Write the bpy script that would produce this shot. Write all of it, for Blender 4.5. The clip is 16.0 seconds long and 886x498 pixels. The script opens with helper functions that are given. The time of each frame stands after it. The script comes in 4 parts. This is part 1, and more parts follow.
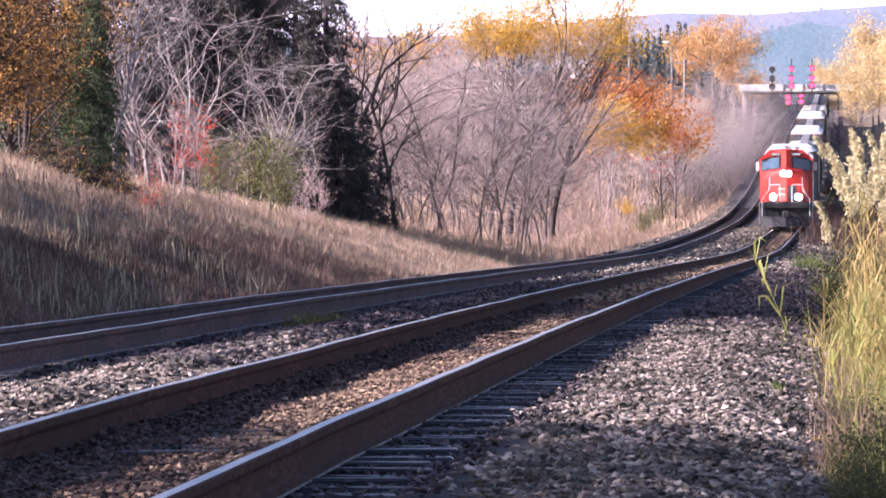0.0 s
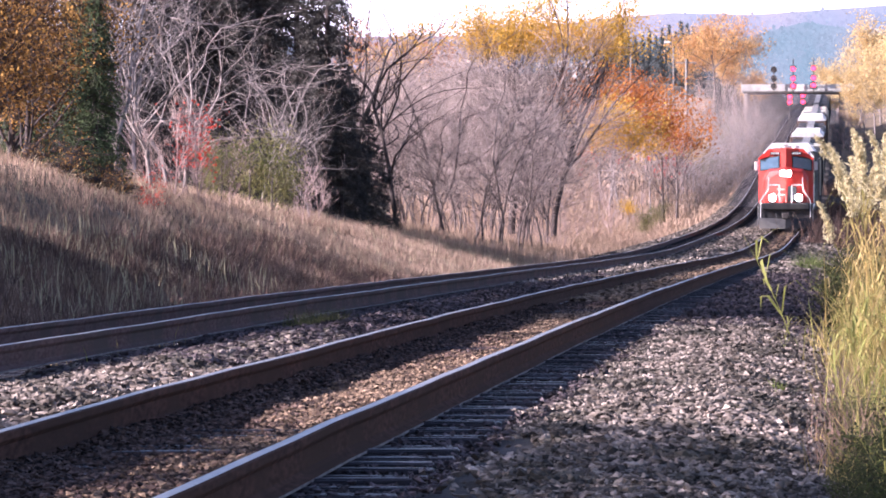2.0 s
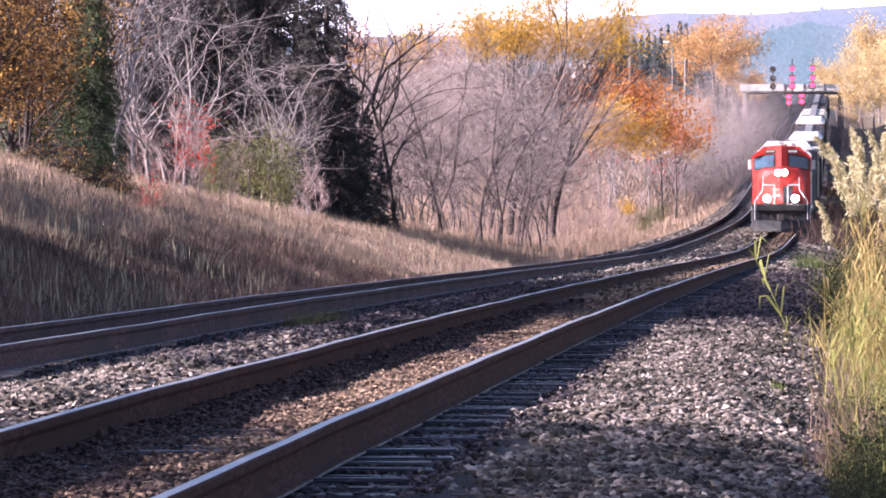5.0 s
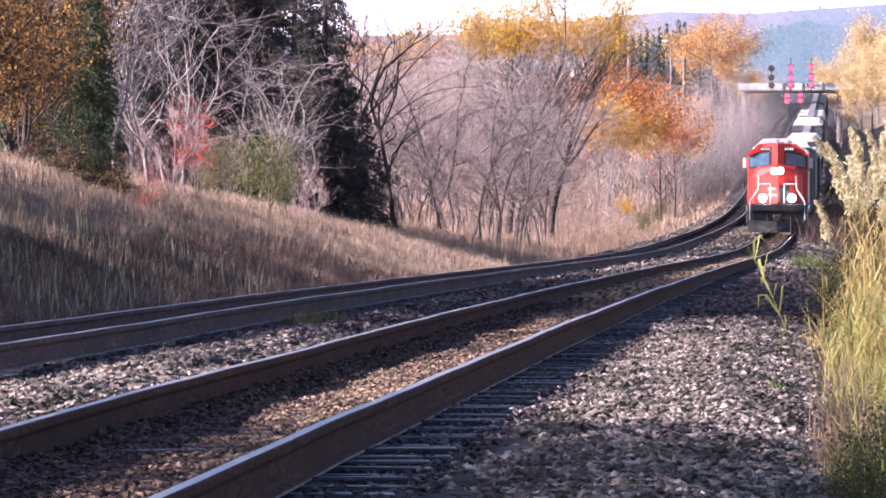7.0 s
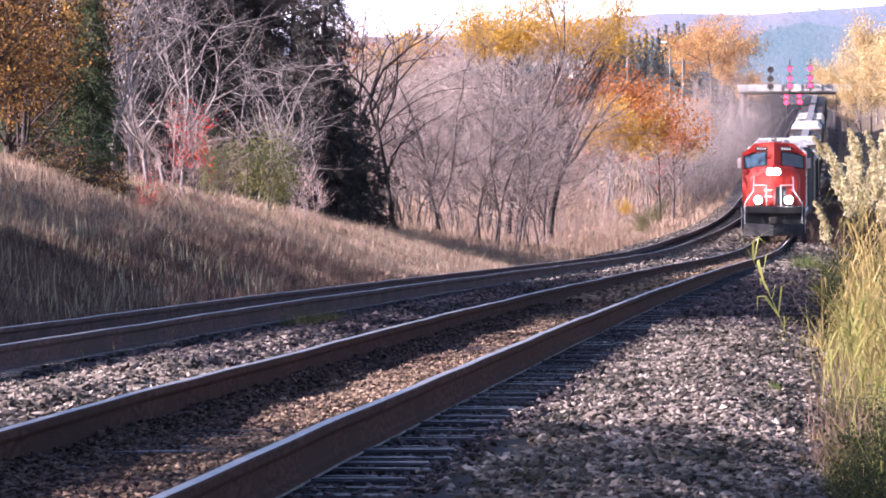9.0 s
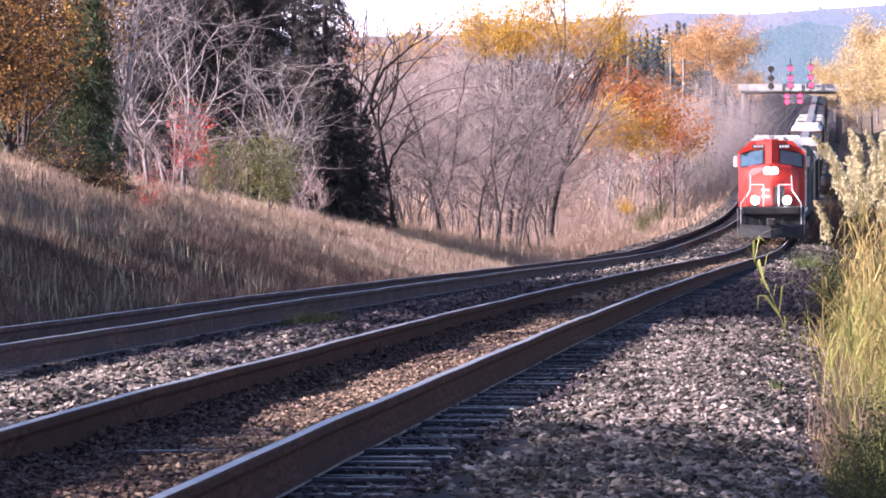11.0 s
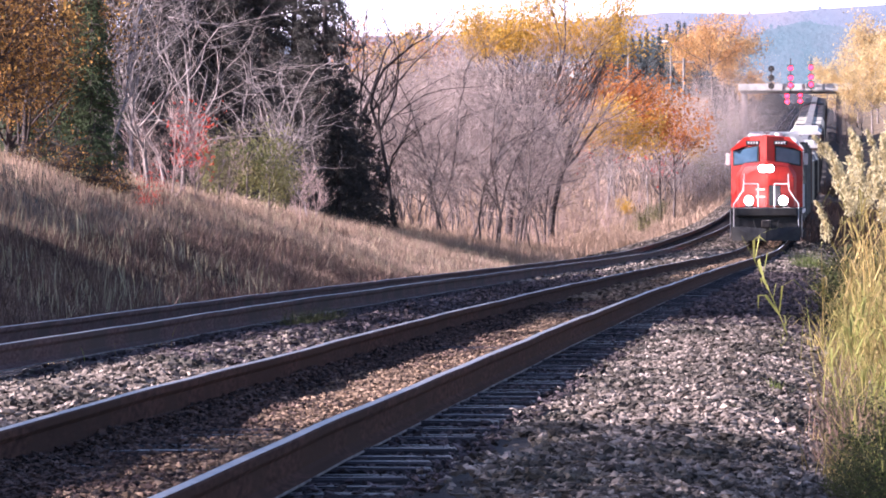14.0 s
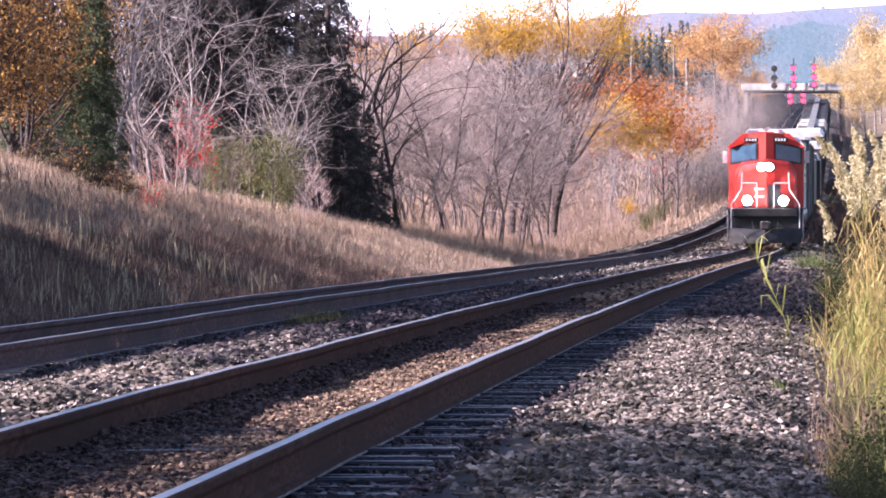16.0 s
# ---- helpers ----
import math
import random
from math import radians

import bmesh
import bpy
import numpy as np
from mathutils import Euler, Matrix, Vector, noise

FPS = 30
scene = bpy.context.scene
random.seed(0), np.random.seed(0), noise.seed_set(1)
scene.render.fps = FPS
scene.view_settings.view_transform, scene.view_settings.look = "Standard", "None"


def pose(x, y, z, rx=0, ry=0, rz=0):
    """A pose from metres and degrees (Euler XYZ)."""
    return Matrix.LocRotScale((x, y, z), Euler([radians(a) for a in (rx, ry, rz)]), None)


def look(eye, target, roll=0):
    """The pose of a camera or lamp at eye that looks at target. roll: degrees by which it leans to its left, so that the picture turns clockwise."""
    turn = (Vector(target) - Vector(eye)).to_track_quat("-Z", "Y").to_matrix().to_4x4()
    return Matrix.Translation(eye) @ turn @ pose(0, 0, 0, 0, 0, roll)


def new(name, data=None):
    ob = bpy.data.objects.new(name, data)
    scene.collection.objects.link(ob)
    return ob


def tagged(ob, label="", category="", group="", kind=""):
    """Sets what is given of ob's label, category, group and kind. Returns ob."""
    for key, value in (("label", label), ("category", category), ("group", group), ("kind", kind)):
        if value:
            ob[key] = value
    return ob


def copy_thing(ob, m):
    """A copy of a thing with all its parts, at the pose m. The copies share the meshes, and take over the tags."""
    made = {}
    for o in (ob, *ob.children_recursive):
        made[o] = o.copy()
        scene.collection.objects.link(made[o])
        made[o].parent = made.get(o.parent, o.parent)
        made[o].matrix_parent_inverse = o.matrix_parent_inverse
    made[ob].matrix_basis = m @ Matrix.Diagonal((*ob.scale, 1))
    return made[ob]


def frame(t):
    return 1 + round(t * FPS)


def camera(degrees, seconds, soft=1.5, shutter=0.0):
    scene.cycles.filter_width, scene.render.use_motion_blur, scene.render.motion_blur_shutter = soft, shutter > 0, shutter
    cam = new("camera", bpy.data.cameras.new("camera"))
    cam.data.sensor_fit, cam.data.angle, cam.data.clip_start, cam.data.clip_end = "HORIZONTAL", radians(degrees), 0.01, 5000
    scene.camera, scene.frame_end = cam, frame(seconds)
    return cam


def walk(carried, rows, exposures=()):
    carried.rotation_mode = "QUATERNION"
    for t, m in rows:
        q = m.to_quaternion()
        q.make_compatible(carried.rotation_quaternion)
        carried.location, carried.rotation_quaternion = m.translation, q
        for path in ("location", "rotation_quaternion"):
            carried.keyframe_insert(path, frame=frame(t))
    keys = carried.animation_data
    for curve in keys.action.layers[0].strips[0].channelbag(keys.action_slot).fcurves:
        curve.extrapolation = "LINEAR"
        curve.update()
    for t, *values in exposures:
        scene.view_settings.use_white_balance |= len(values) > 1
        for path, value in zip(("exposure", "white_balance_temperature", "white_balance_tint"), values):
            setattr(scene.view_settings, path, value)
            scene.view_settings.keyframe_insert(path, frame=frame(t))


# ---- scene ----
cam = camera(10.0, 16.0, soft=1.85)

# ---------------------------------------------------------------- camera
FOCAL = 784 / math.tan(radians(5.0))          # long lens, 10 degrees across
EYE = Vector((3.35, 0.0, 1.0))                # beside the near track, tripod at about a metre
YAW0, PITCH0 = 4.467, -0.134


def drift(yaw, pitch):
    return pose(*EYE, 90 + PITCH0 + pitch / 156.4, 0, YAW0 + yaw / 156.4)


SWAY = [(0, 0, 0), (0.5, 0, .5), (1, .3, 0), (1.5, 1.5, 0), (2, 3, 0), (2.5, 3, 1.5), (3, 4.5, -1.3), (3.5, 3.5, -.5),
        (4, 2.7, 0), (6.5, -1, -1.3), (7, -1.3, -2), (7.5, 1.2, -3), (8, -.5, -2.5), (8.5, 0, -1.3), (9, -3, .2),
        (11.5, -1.8, -.8), (12, -5, 3), (12.5, -2.5, -1.6), (13, -.5, -1.6), (13.5, -.5, -2.3), (14, -1.6, -1.3),
        (14.5, -1.7, -2.3), (15, 1, -3), (15.5, 3.2, -3), (16, 3.7, -1.6)]
walk(cam, [(t, drift(a, b)) for t, a, b in SWAY], exposures=[(0, 1.22, 5700, 34), (16, 1.20, 5700, 34)])

# ---------------------------------------------------------------- world and sun
SUN_TO = Vector((-0.86, -0.29, 0.345)).normalized()
world = bpy.data.worlds.new("sky")
scene.world = world
world.use_nodes = True
wn = world.node_tree.nodes
sky = wn.new("ShaderNodeTexSky")
sky.sky_type, sky.sun_disc = "NISHITA", False
sky.sun_elevation = math.asin(SUN_TO.z)
sky.sun_rotation = math.atan2(SUN_TO.x, SUN_TO.y)
sky.air_density, sky.dust_density = 1.0, 1.0
world.node_tree.links.new(sky.outputs[0], wn["Background"].inputs[0])
wn["Background"].inputs[1].default_value = 0.079
sun_data = bpy.data.lights.new("sun", "SUN")
sun_data.energy, sun_data.angle, sun_data.color = 5.9, radians(0.5), (1.0, 0.90, 0.76)
sun = new("sun", sun_data)
sun.matrix_world = look(SUN_TO * 50, (0, 0, 0))


# ---------------------------------------------------------------- materials
def mat(name, dark, light, rough=0.8, scale=4.0, detail=6.0, bump=0.3, metal=0.0, third=None, coarse=None, per_object=0.0,
        per_island=0.0, stretch=(1, 1, 1), spec=None, through_light=0.0, low=0.35, high=0.65):
    """A mottled surface: fine grain of two colours, coarse stains of a third, with relief."""
    m = bpy.data.materials.new(name)
    m.use_nodes = True
    nt = m.node_tree
    b = nt.nodes["Principled BSDF"]
    tc, mp = nt.nodes.new("ShaderNodeTexCoord"), nt.nodes.new("ShaderNodeMapping")
    mp.inputs["Scale"].default_value = stretch
    nt.links.new(tc.outputs["Object"], mp.inputs[0])
    n1 = nt.nodes.new("ShaderNodeTexNoise")
    n1.inputs["Scale"].default_value, n1.inputs["Detail"].default_value = scale, detail
    nt.links.new(mp.outputs[0], n1.inputs[0])
    r = nt.nodes.new("ShaderNodeValToRGB")
    r.color_ramp.elements[0].position, r.color_ramp.elements[1].position = low, high
    r.color_ramp.elements[0].color, r.color_ramp.elements[1].color = (*dark, 1), (*light, 1)
    nt.links.new(n1.outputs["Fac"], r.inputs[0])
    col = r.outputs[0]
    if third:
        n2 = nt.nodes.new("ShaderNodeTexNoise")
        n2.inputs["Scale"].default_value, n2.inputs["Detail"].default_value = coarse or scale / 8, 3
        nt.links.new(tc.outputs["Object"], n2.inputs[0])
        r2 = nt.nodes.new("ShaderNodeValToRGB")
        r2.color_ramp.elements[0].position, r2.color_ramp.elements[1].position = 0.45, 0.62
        nt.links.new(n2.outputs["Fac"], r2.inputs[0])
        mx = nt.nodes.new("ShaderNodeMix")
        mx.data_type = "RGBA"
        nt.links.new(r2.outputs[0], mx.inputs["Factor"])
        nt.links.new(col, mx.inputs[6])
        mx.inputs[7].default_value = (*third, 1)
        col = mx.outputs[2]
    for amount, node, out in ((per_object, "ShaderNodeObjectInfo", "Random"), (per_island, "ShaderNodeNewGeometry", "Random Per Island")):
        if amount:
            src = nt.nodes.new(node)
            rg = nt.nodes.new("ShaderNodeMapRange")
            rg.inputs["To Min"].default_value, rg.inputs["To Max"].default_value = 1 - amount, 1 + amount
            nt.links.new(src.outputs[out], rg.inputs["Value"])
            hs = nt.nodes.new("ShaderNodeHueSaturation")
            nt.links.new(rg.outputs[0], hs.inputs["Value"])
            nt.links.new(col, hs.inputs["Color"])
            col = hs.outputs[0]
    nt.links.new(col, b.inputs["Base Color"])
    b.inputs["Roughness"].default_value, b.inputs["Metallic"].default_value = rough, metal
    if spec is not None:
        b.inputs["Specular IOR Level"].default_value = spec
    if bump:
        bp = nt.nodes.new("ShaderNodeBump")
        bp.inputs["Strength"].default_value, bp.inputs["Distance"].default_value = bump, 0.4 / scale
        nt.links.new(n1.outputs["Fac"], bp.inputs["Height"])
        nt.links.new(bp.outputs[0], b.inputs["Normal"])
    if through_light:
        tr, ms = nt.nodes.new("ShaderNodeBsdfTranslucent"), nt.nodes.new("ShaderNodeMixShader")
        nt.links.new(col, tr.inputs[0])
        ms.inputs[0].default_value = through_light
        nt.links.new(b.outputs[0], ms.inputs[1])
        nt.links.new(tr.outputs[0], ms.inputs[2])
        nt.links.new(ms.outputs[0], nt.nodes["Material Output"].inputs[0])
    return m


def glow(name, colour, strength):
    m = bpy.data.materials.new(name)
    m.use_nodes = True
    b = m.node_tree.nodes["Principled BSDF"]
    b.inputs["Base Color"].default_value = (*colour, 1)
    b.inputs["Emission Color"].default_value = (*colour, 1)
    b.inputs["Emission Strength"].default_value = strength
    return m


M_SOIL = mat("soil and dead grass", (0.13, 0.09, 0.055), (0.28, 0.20, 0.13), 0.95, 3.0, bump=0.6, third=(0.10, 0.085, 0.05), coarse=0.12)
M_BALLAST = mat("ballast bed", (0.025, 0.022, 0.020), (0.10, 0.085, 0.07), 0.95, 22.0, bump=1.0, third=(0.06, 0.05, 0.05), coarse=0.7)
M_STONE = mat("crushed stone", (0.062, 0.050, 0.042), (0.42, 0.345, 0.285), 0.95, 9.0, bump=0.4, per_island=0.8, spec=.2, third=(0.09, 0.08, 0.065), coarse=1.3)
M_STONE_RUST = mat("rusty crushed stone", (0.10, 0.068, 0.048), (0.36, 0.25, 0.165), 0.95, 9.0, bump=0.4, per_island=0.75, spec=.2)
# dark stone colour that paints in the trees' shade on the ballast
M_STONE_SHADED = mat("crushed stone with shade in its colour", (0.024, 0.018, 0.020), (0.125, 0.096, 0.096), 0.7, 9.0, bump=0.4, per_island=0.85, spec=.3)
# brown stone made darker to paint in the rail's shade
M_STONE_BROWN = mat("brown crushed stone with rail shade painted in", (0.030, 0.019, 0.015), (0.155, 0.10, 0.078), 0.8, 9.0, bump=0.4, per_island=0.85, spec=.25)
M_TIE = mat("creosoted timber", (0.006, 0.005, 0.009), (0.034, 0.028, 0.034), 0.36, 9.0, bump=0.8, stretch=(0.35, 6, 6), per_object=0.35)
M_RAIL = mat("rusted rail steel", (0.055, 0.027, 0.019), (0.13, 0.064, 0.046), 0.95, 30.0, bump=0.25, third=(0.075, 0.040, 0.028), coarse=0.8, stretch=(1, .2, 1), spec=.1)
M_RAIL_DUSTY = mat("dusty rail steel", (0.11, 0.062, 0.056), (0.20, 0.125, 0.112), 0.95, 30.0, bump=0.25, third=(0.11, 0.08, 0.07), coarse=0.8, stretch=(1, .2, 1), spec=.1)
# pale colour that paints the lit line along the rail foot
M_FLANGE = mat("rail foot edge with painted highlight", (0.12, 0.10, 0.095), (0.28, 0.25, 0.24), 0.9, 25.0, bump=0.2, stretch=(1, .2, 1))
M_RAILHEAD = mat("polished rail head", (0.60, 0.555, 0.53), (0.76, 0.71, 0.68), 0.42, 20.0, bump=0.03, metal=1.0)
M_GRASS = mat("dry grass", (0.35, 0.225, 0.155), (0.68, 0.49, 0.36), 0.9, 0.5, bump=0, per_island=0.4, through_light=0.25, third=(0.42, 0.295, 0.20), coarse=0.15)
M_GREEN = mat("green weeds", (0.06, 0.09, 0.02), (0.16, 0.19, 0.05), 0.8, 2.0, bump=0, per_island=0.4, through_light=0.3)
M_WEED = mat("dark weed leaves", (0.035, 0.045, 0.015), (0.11, 0.11, 0.04), 0.8, 6.0, bump=0, per_island=0.5, through_light=0.25)
M_REED = mat("reed stalks", (0.26, 0.18, 0.065), (0.70, 0.53, 0.20), 0.8, 1.5, bump=0, per_island=0.55, through_light=0.35, third=(0.30, 0.32, 0.07), coarse=0.9)
M_YOUNG = mat("yellow-green reed leaves", (0.24, 0.26, 0.06), (0.46, 0.44, 0.13), 0.7, 3.0, bump=0, per_island=0.25, through_light=0.4)
M_PLUME = mat("reed plumes", (0.56, 0.48, 0.27), (0.80, 0.72, 0.47), 0.95, 8.0, bump=0, per_island=0.3, through_light=0.4)
M_BARK = mat("grey bark", (0.08, 0.06, 0.055), (0.24, 0.19, 0.17), 0.9, 6.0, bump=0.5, per_object=0.25)
M_BARK_PALE = mat("pale bark", (0.19, 0.155, 0.145), (0.46, 0.39, 0.365), 0.9, 6.0, bump=0.4, per_object=0.15)
M_BARK_DARK = mat("dark bark", (0.035, 0.026, 0.024), (0.10, 0.075, 0.07), 0.9, 6.0, bump=0.5, per_object=0.2)
M_NEEDLE = mat("spruce needles", (0.032, 0.030, 0.028), (0.085, 0.078, 0.068), 0.8, 1.2, bump=0, per_island=0.5)
M_CEDAR = mat("cedar green", (0.04, 0.07, 0.03), (0.10, 0.135, 0.055), 0.8, 1.2, bump=0, per_island=0.5, through_light=0.1)
M_YELLOW = mat("yellow leaves", (0.55, 0.30, 0.03), (0.80, 0.52, 0.10), 0.7, 0.8, bump=0, per_island=0.3, through_light=0.4)
M_ORANGE = mat("orange leaves", (0.45, 0.13, 0.03), (0.66, 0.28, 0.06), 0.7, 0.8, bump=0, per_island=0.35, through_light=0.4)
M_RED = mat("red leaves", (0.50, 0.03, 0.02), (0.70, 0.10, 0.05), 0.7, 0.8, bump=0, per_island=0.3, through_light=0.4)
M_BROWNLEAF = mat("bronze leaves", (0.22, 0.10, 0.022), (0.60, 0.33, 0.07), 0.7, 0.8, bump=0, per_island=0.4, through_light=0.3)
# dead leaf colour kept very dark to paint in shade inside the crowns
M_DEADLEAF = mat("dead brown leaves darkened for shade", (0.045, 0.024, 0.014), (0.15, 0.085, 0.035), 0.8, 0.8, bump=0, per_island=0.4, through_light=0.15)
M_DEADWEED = mat("dead brown weeds", (0.08, 0.048, 0.039), (0.26, 0.165, 0.125), 0.9, 0.6, bump=0, per_island=0.5, through_light=0.15)
# needle colour lightened and blued: the haze is in the base colour
M_FARNEEDLE = mat("spruce needles paled blue-green with haze", (0.12, 0.15, 0.155), (0.20, 0.23, 0.23), 0.9, 0.5, bump=0, per_island=0.3)
# washed-out leaf colours for far trees, with distance haze mixed in
M_PALEGOLD = mat("yellow leaves paled with haze", (0.60, 0.42, 0.18), (0.82, 0.66, 0.36), 0.8, 0.5, bump=0, per_island=0.2, through_light=0.4)
M_PALEORANGE = mat("orange leaves paled with haze", (0.56, 0.30, 0.13), (0.80, 0.52, 0.22), 0.8, 0.5, bump=0, per_island=0.25, through_light=0.4)
M_OLIVE = mat("olive leaves", (0.13, 0.14, 0.045), (0.36, 0.32, 0.13), 0.8, 0.8, bump=0, per_island=0.35, through_light=0.3)
M_PINK = mat("mauve twigs", (0.36, 0.245, 0.22), (0.57, 0.43, 0.38), 0.9, 1.5, bump=0, per_object=0.2)
M_TWIG = mat("grey twigs", (0.235, 0.175, 0.16), (0.63, 0.51, 0.455), 0.9, 0.9, bump=0, per_object=0.45)
M_LOCO_RED = mat("red locomotive enamel", (0.62, 0.035, 0.02), (0.70, 0.05, 0.03), 0.4, 3.0, bump=0.03, third=(0.50, 0.05, 0.035), coarse=0.8)
M_LOCO_BLACK = mat("black locomotive enamel", (0.012, 0.012, 0.014), (0.03, 0.03, 0.032), 0.5, 4.0, bump=0.05, third=(0.05, 0.045, 0.04), coarse=0.6)
M_LOCO_GREY = mat("pale mottled roof tone", (0.70, 0.69, 0.68), (0.84, 0.83, 0.82), 0.4, 3.0, bump=0.05, third=(0.60, 0.59, 0.58), coarse=0.5)
# grey-green lowered to paint in the shade on the cars' right side
M_BOXCAR = mat("grey-green boxcar paint darkened for shade", (0.12, 0.135, 0.125), (0.19, 0.205, 0.19), 0.6, 3.0, bump=0.05, third=(0.07, 0.06, 0.055), coarse=0.5)
M_BOXCAR_BROWN = mat("oxide brown boxcar paint", (0.09, 0.045, 0.03), (0.15, 0.08, 0.055), 0.7, 3.0, bump=0.05, third=(0.08, 0.06, 0.05), coarse=0.5)
M_WHITE = mat("white paint", (0.70, 0.70, 0.68), (0.82, 0.82, 0.80), 0.5, 5.0, bump=0.03)
M_STEEL = mat("worn grey steel", (0.25, 0.24, 0.23), (0.42, 0.41, 0.40), 0.6, 6.0, bump=0.1, metal=0.3)
M_DARKSTEEL = mat("greasy dark steel", (0.02, 0.018, 0.016), (0.06, 0.05, 0.045), 0.6, 6.0, bump=0.1)
# blue base colour stands in for the sky reflected in the panes
M_GLASS = mat("window glass with sky blue painted in", (0.07, 0.14, 0.22), (0.10, 0.19, 0.28), 0.12, 2.0, bump=0, spec=0.9)
M_CREAM = mat("cream hopper paint", (0.64, 0.60, 0.46), (0.80, 0.76, 0.62), 0.5, 3.0, bump=0.05, third=(0.55, 0.48, 0.36), coarse=0.4)
M_CONCRETE = mat("bridge concrete", (0.62, 0.61, 0.58), (0.80, 0.79, 0.76), 0.85, 2.0, bump=0.1, third=(0.45, 0.44, 0.42), coarse=0.3)
M_POLE = mat("weathered pole", (0.17, 0.15, 0.14), (0.28, 0.26, 0.24), 0.8, 4.0, bump=0.1)
M_LAMP = glow("burning headlight", (1.0, 0.93, 0.80), 60.0)
M_SIGNALRED = glow("red signal lamp", (1.0, 0.03, 0.06), 3.5)


# ---------------------------------------------------------------- mesh helpers
def mesh_of(name, verts, faces, material, smooth=False):
    me = bpy.data.meshes.new(name)
    me.from_pydata([tuple(v) for v in verts] if not isinstance(verts, np.ndarray) else verts.tolist(), [],
                   faces.tolist() if isinstance(faces, np.ndarray) else faces)
    me.materials.append(material)
    if smooth:
        me.shade_smooth()
    me.update()
    return me


def part(name, data, material=None, parent=None, label="", smooth=False):
    """Links a bmesh or a mesh as one object under a thing or a part."""
    if isinstance(data, bmesh.types.BMesh):
        me = bpy.data.meshes.new(name)
        data.to_mesh(me)
        data.free()
        me.materials.append(material)
        if smooth:
            me.shade_smooth()
        data = me
    ob = new(name, data)
    ob.parent = parent
    return tagged(ob, label)


def box(bm, x0, x1, y0, y1, z0, z1, bevel=0.0):
    r = bmesh.ops.create_cube(bm, size=1, matrix=Matrix.Translation(((x0 + x1) / 2, (y0 + y1) / 2, (z0 + z1) / 2)) @
                              Matrix.Diagonal((x1 - x0, y1 - y0, z1 - z0, 1)))
    if bevel:
        edges = list({e for v in r["verts"] for e in v.link_edges})
        bmesh.ops.bevel(bm, geom=edges, offset=bevel, segments=2, affect="EDGES", profile=0.5)
    return bm


def boxed(*args, bevel=0.0):
    return box(bmesh.new(), *args, bevel=bevel)


def rod(bm, a, b, r0, r1=None, n=8):
    a, b = Vector(a), Vector(b)
    q = (b - a).to_track_quat("Z", "Y").to_matrix().to_4x4()
    bmesh.ops.create_cone(bm, cap_ends=True, segments=n, radius1=r0, radius2=r0 if r1 is None else r1, depth=(b - a).length,
                          matrix=Matrix.Translation((a + b) / 2) @ q)
    return bm


def rods(*items, n=8):
    bm = bmesh.new()
    for a, b, r in items:
        rod(bm, a, b, r, n=n)
    return bm


def tubes(segs, sides=5):
    """Tapered tubes for branch segments: rows of start, end, two radii."""
    s = np.array(segs, float)
    p0, p1, r0, r1 = s[:, 0:3], s[:, 3:6], s[:, 6], s[:, 7]
    d = p1 - p0
    d /= np.linalg.norm(d, axis=1, keepdims=True) + 1e-9
    ref = np.where(np.abs(d[:, 2:3]) < 0.9, [[0, 0, 1.0]], [[1.0, 0, 0]])
    u = np.cross(d, ref)
    u /= np.linalg.norm(u, axis=1, keepdims=True)
    w = np.cross(d, u)
    a = np.arange(sides) * 2 * np.pi / sides
    ring = u[:, None, :] * np.cos(a)[None, :, None] + w[:, None, :] * np.sin(a)[None, :, None]
    v = np.concatenate([p0[:, None, :] + ring * r0[:, None, None], p1[:, None, :] + ring * r1[:, None, None]], axis=1).reshape(-1, 3)
    k = np.arange(sides)
    quad = np.stack([k, (k + 1) % sides, (k + 1) % sides + sides, k + sides], axis=1)
    f = (quad[None] + (np.arange(len(s)) * 2 * sides)[:, None, None]).reshape(-1, 4)
    return v, f


def pipe(segs, sides=6):
    """One unbroken tapered tube along a chain of segments."""
    p = np.concatenate([segs[:, 0:3], segs[-1:, 3:6]])
    r = np.concatenate([segs[:, 6], segs[-1:, 7]])
    d = p[-1] - p[0]
    u = np.cross(d, (1.0, .1, 0) if abs(d[2]) > abs(d[0]) else (0, .1, 1.0))
    u /= np.linalg.norm(u)
    w = np.cross(d, u)
    w /= np.linalg.norm(w)
    a = np.arange(sides) * 2 * np.pi / sides
    ring = u[None, :] * np.cos(a)[:, None] + w[None, :] * np.sin(a)[:, None]
    v = (p[:, None, :] + ring[None] * r[:, None, None]).reshape(-1, 3)
    k, n = np.arange(sides), len(p)
    f = np.concatenate([np.stack([k, (k + 1) % sides, (k + 1) % sides + sides, k + sides], axis=1) + i * sides for i in range(n - 1)])
    return v, f.tolist() + [list(range((n - 1) * sides, n * sides))]


def leaves(centres, size, rng, droop=0.0, aspect=0.6):
    """A folded four-cornered leaf or spray at each centre, turned at random."""
    n = len(centres)
    d = rng.normal(size=(n, 3))
    d[:, 2] -= droop
    d /= np.linalg.norm(d, axis=1, keepdims=True)
    e = np.cross(d, rng.normal(size=(n, 3)))
    e /= np.linalg.norm(e, axis=1, keepdims=True)
    k = np.cross(d, e)
    sz = size * rng.uniform(0.6, 1.4, (n, 1))
    c = np.asarray(centres)
    v = np.stack([c - d * sz * .5, c + e * sz * aspect * .5 + k * sz * .12, c + d * sz * .5, c - e * sz * aspect * .5 + k * sz * .12], axis=1).reshape(-1, 3)
    b = np.arange(n)[:, None] * 4
    return v, np.concatenate([b + [0, 1, 2], b + [0, 2, 3]], axis=1).reshape(-1, 3)


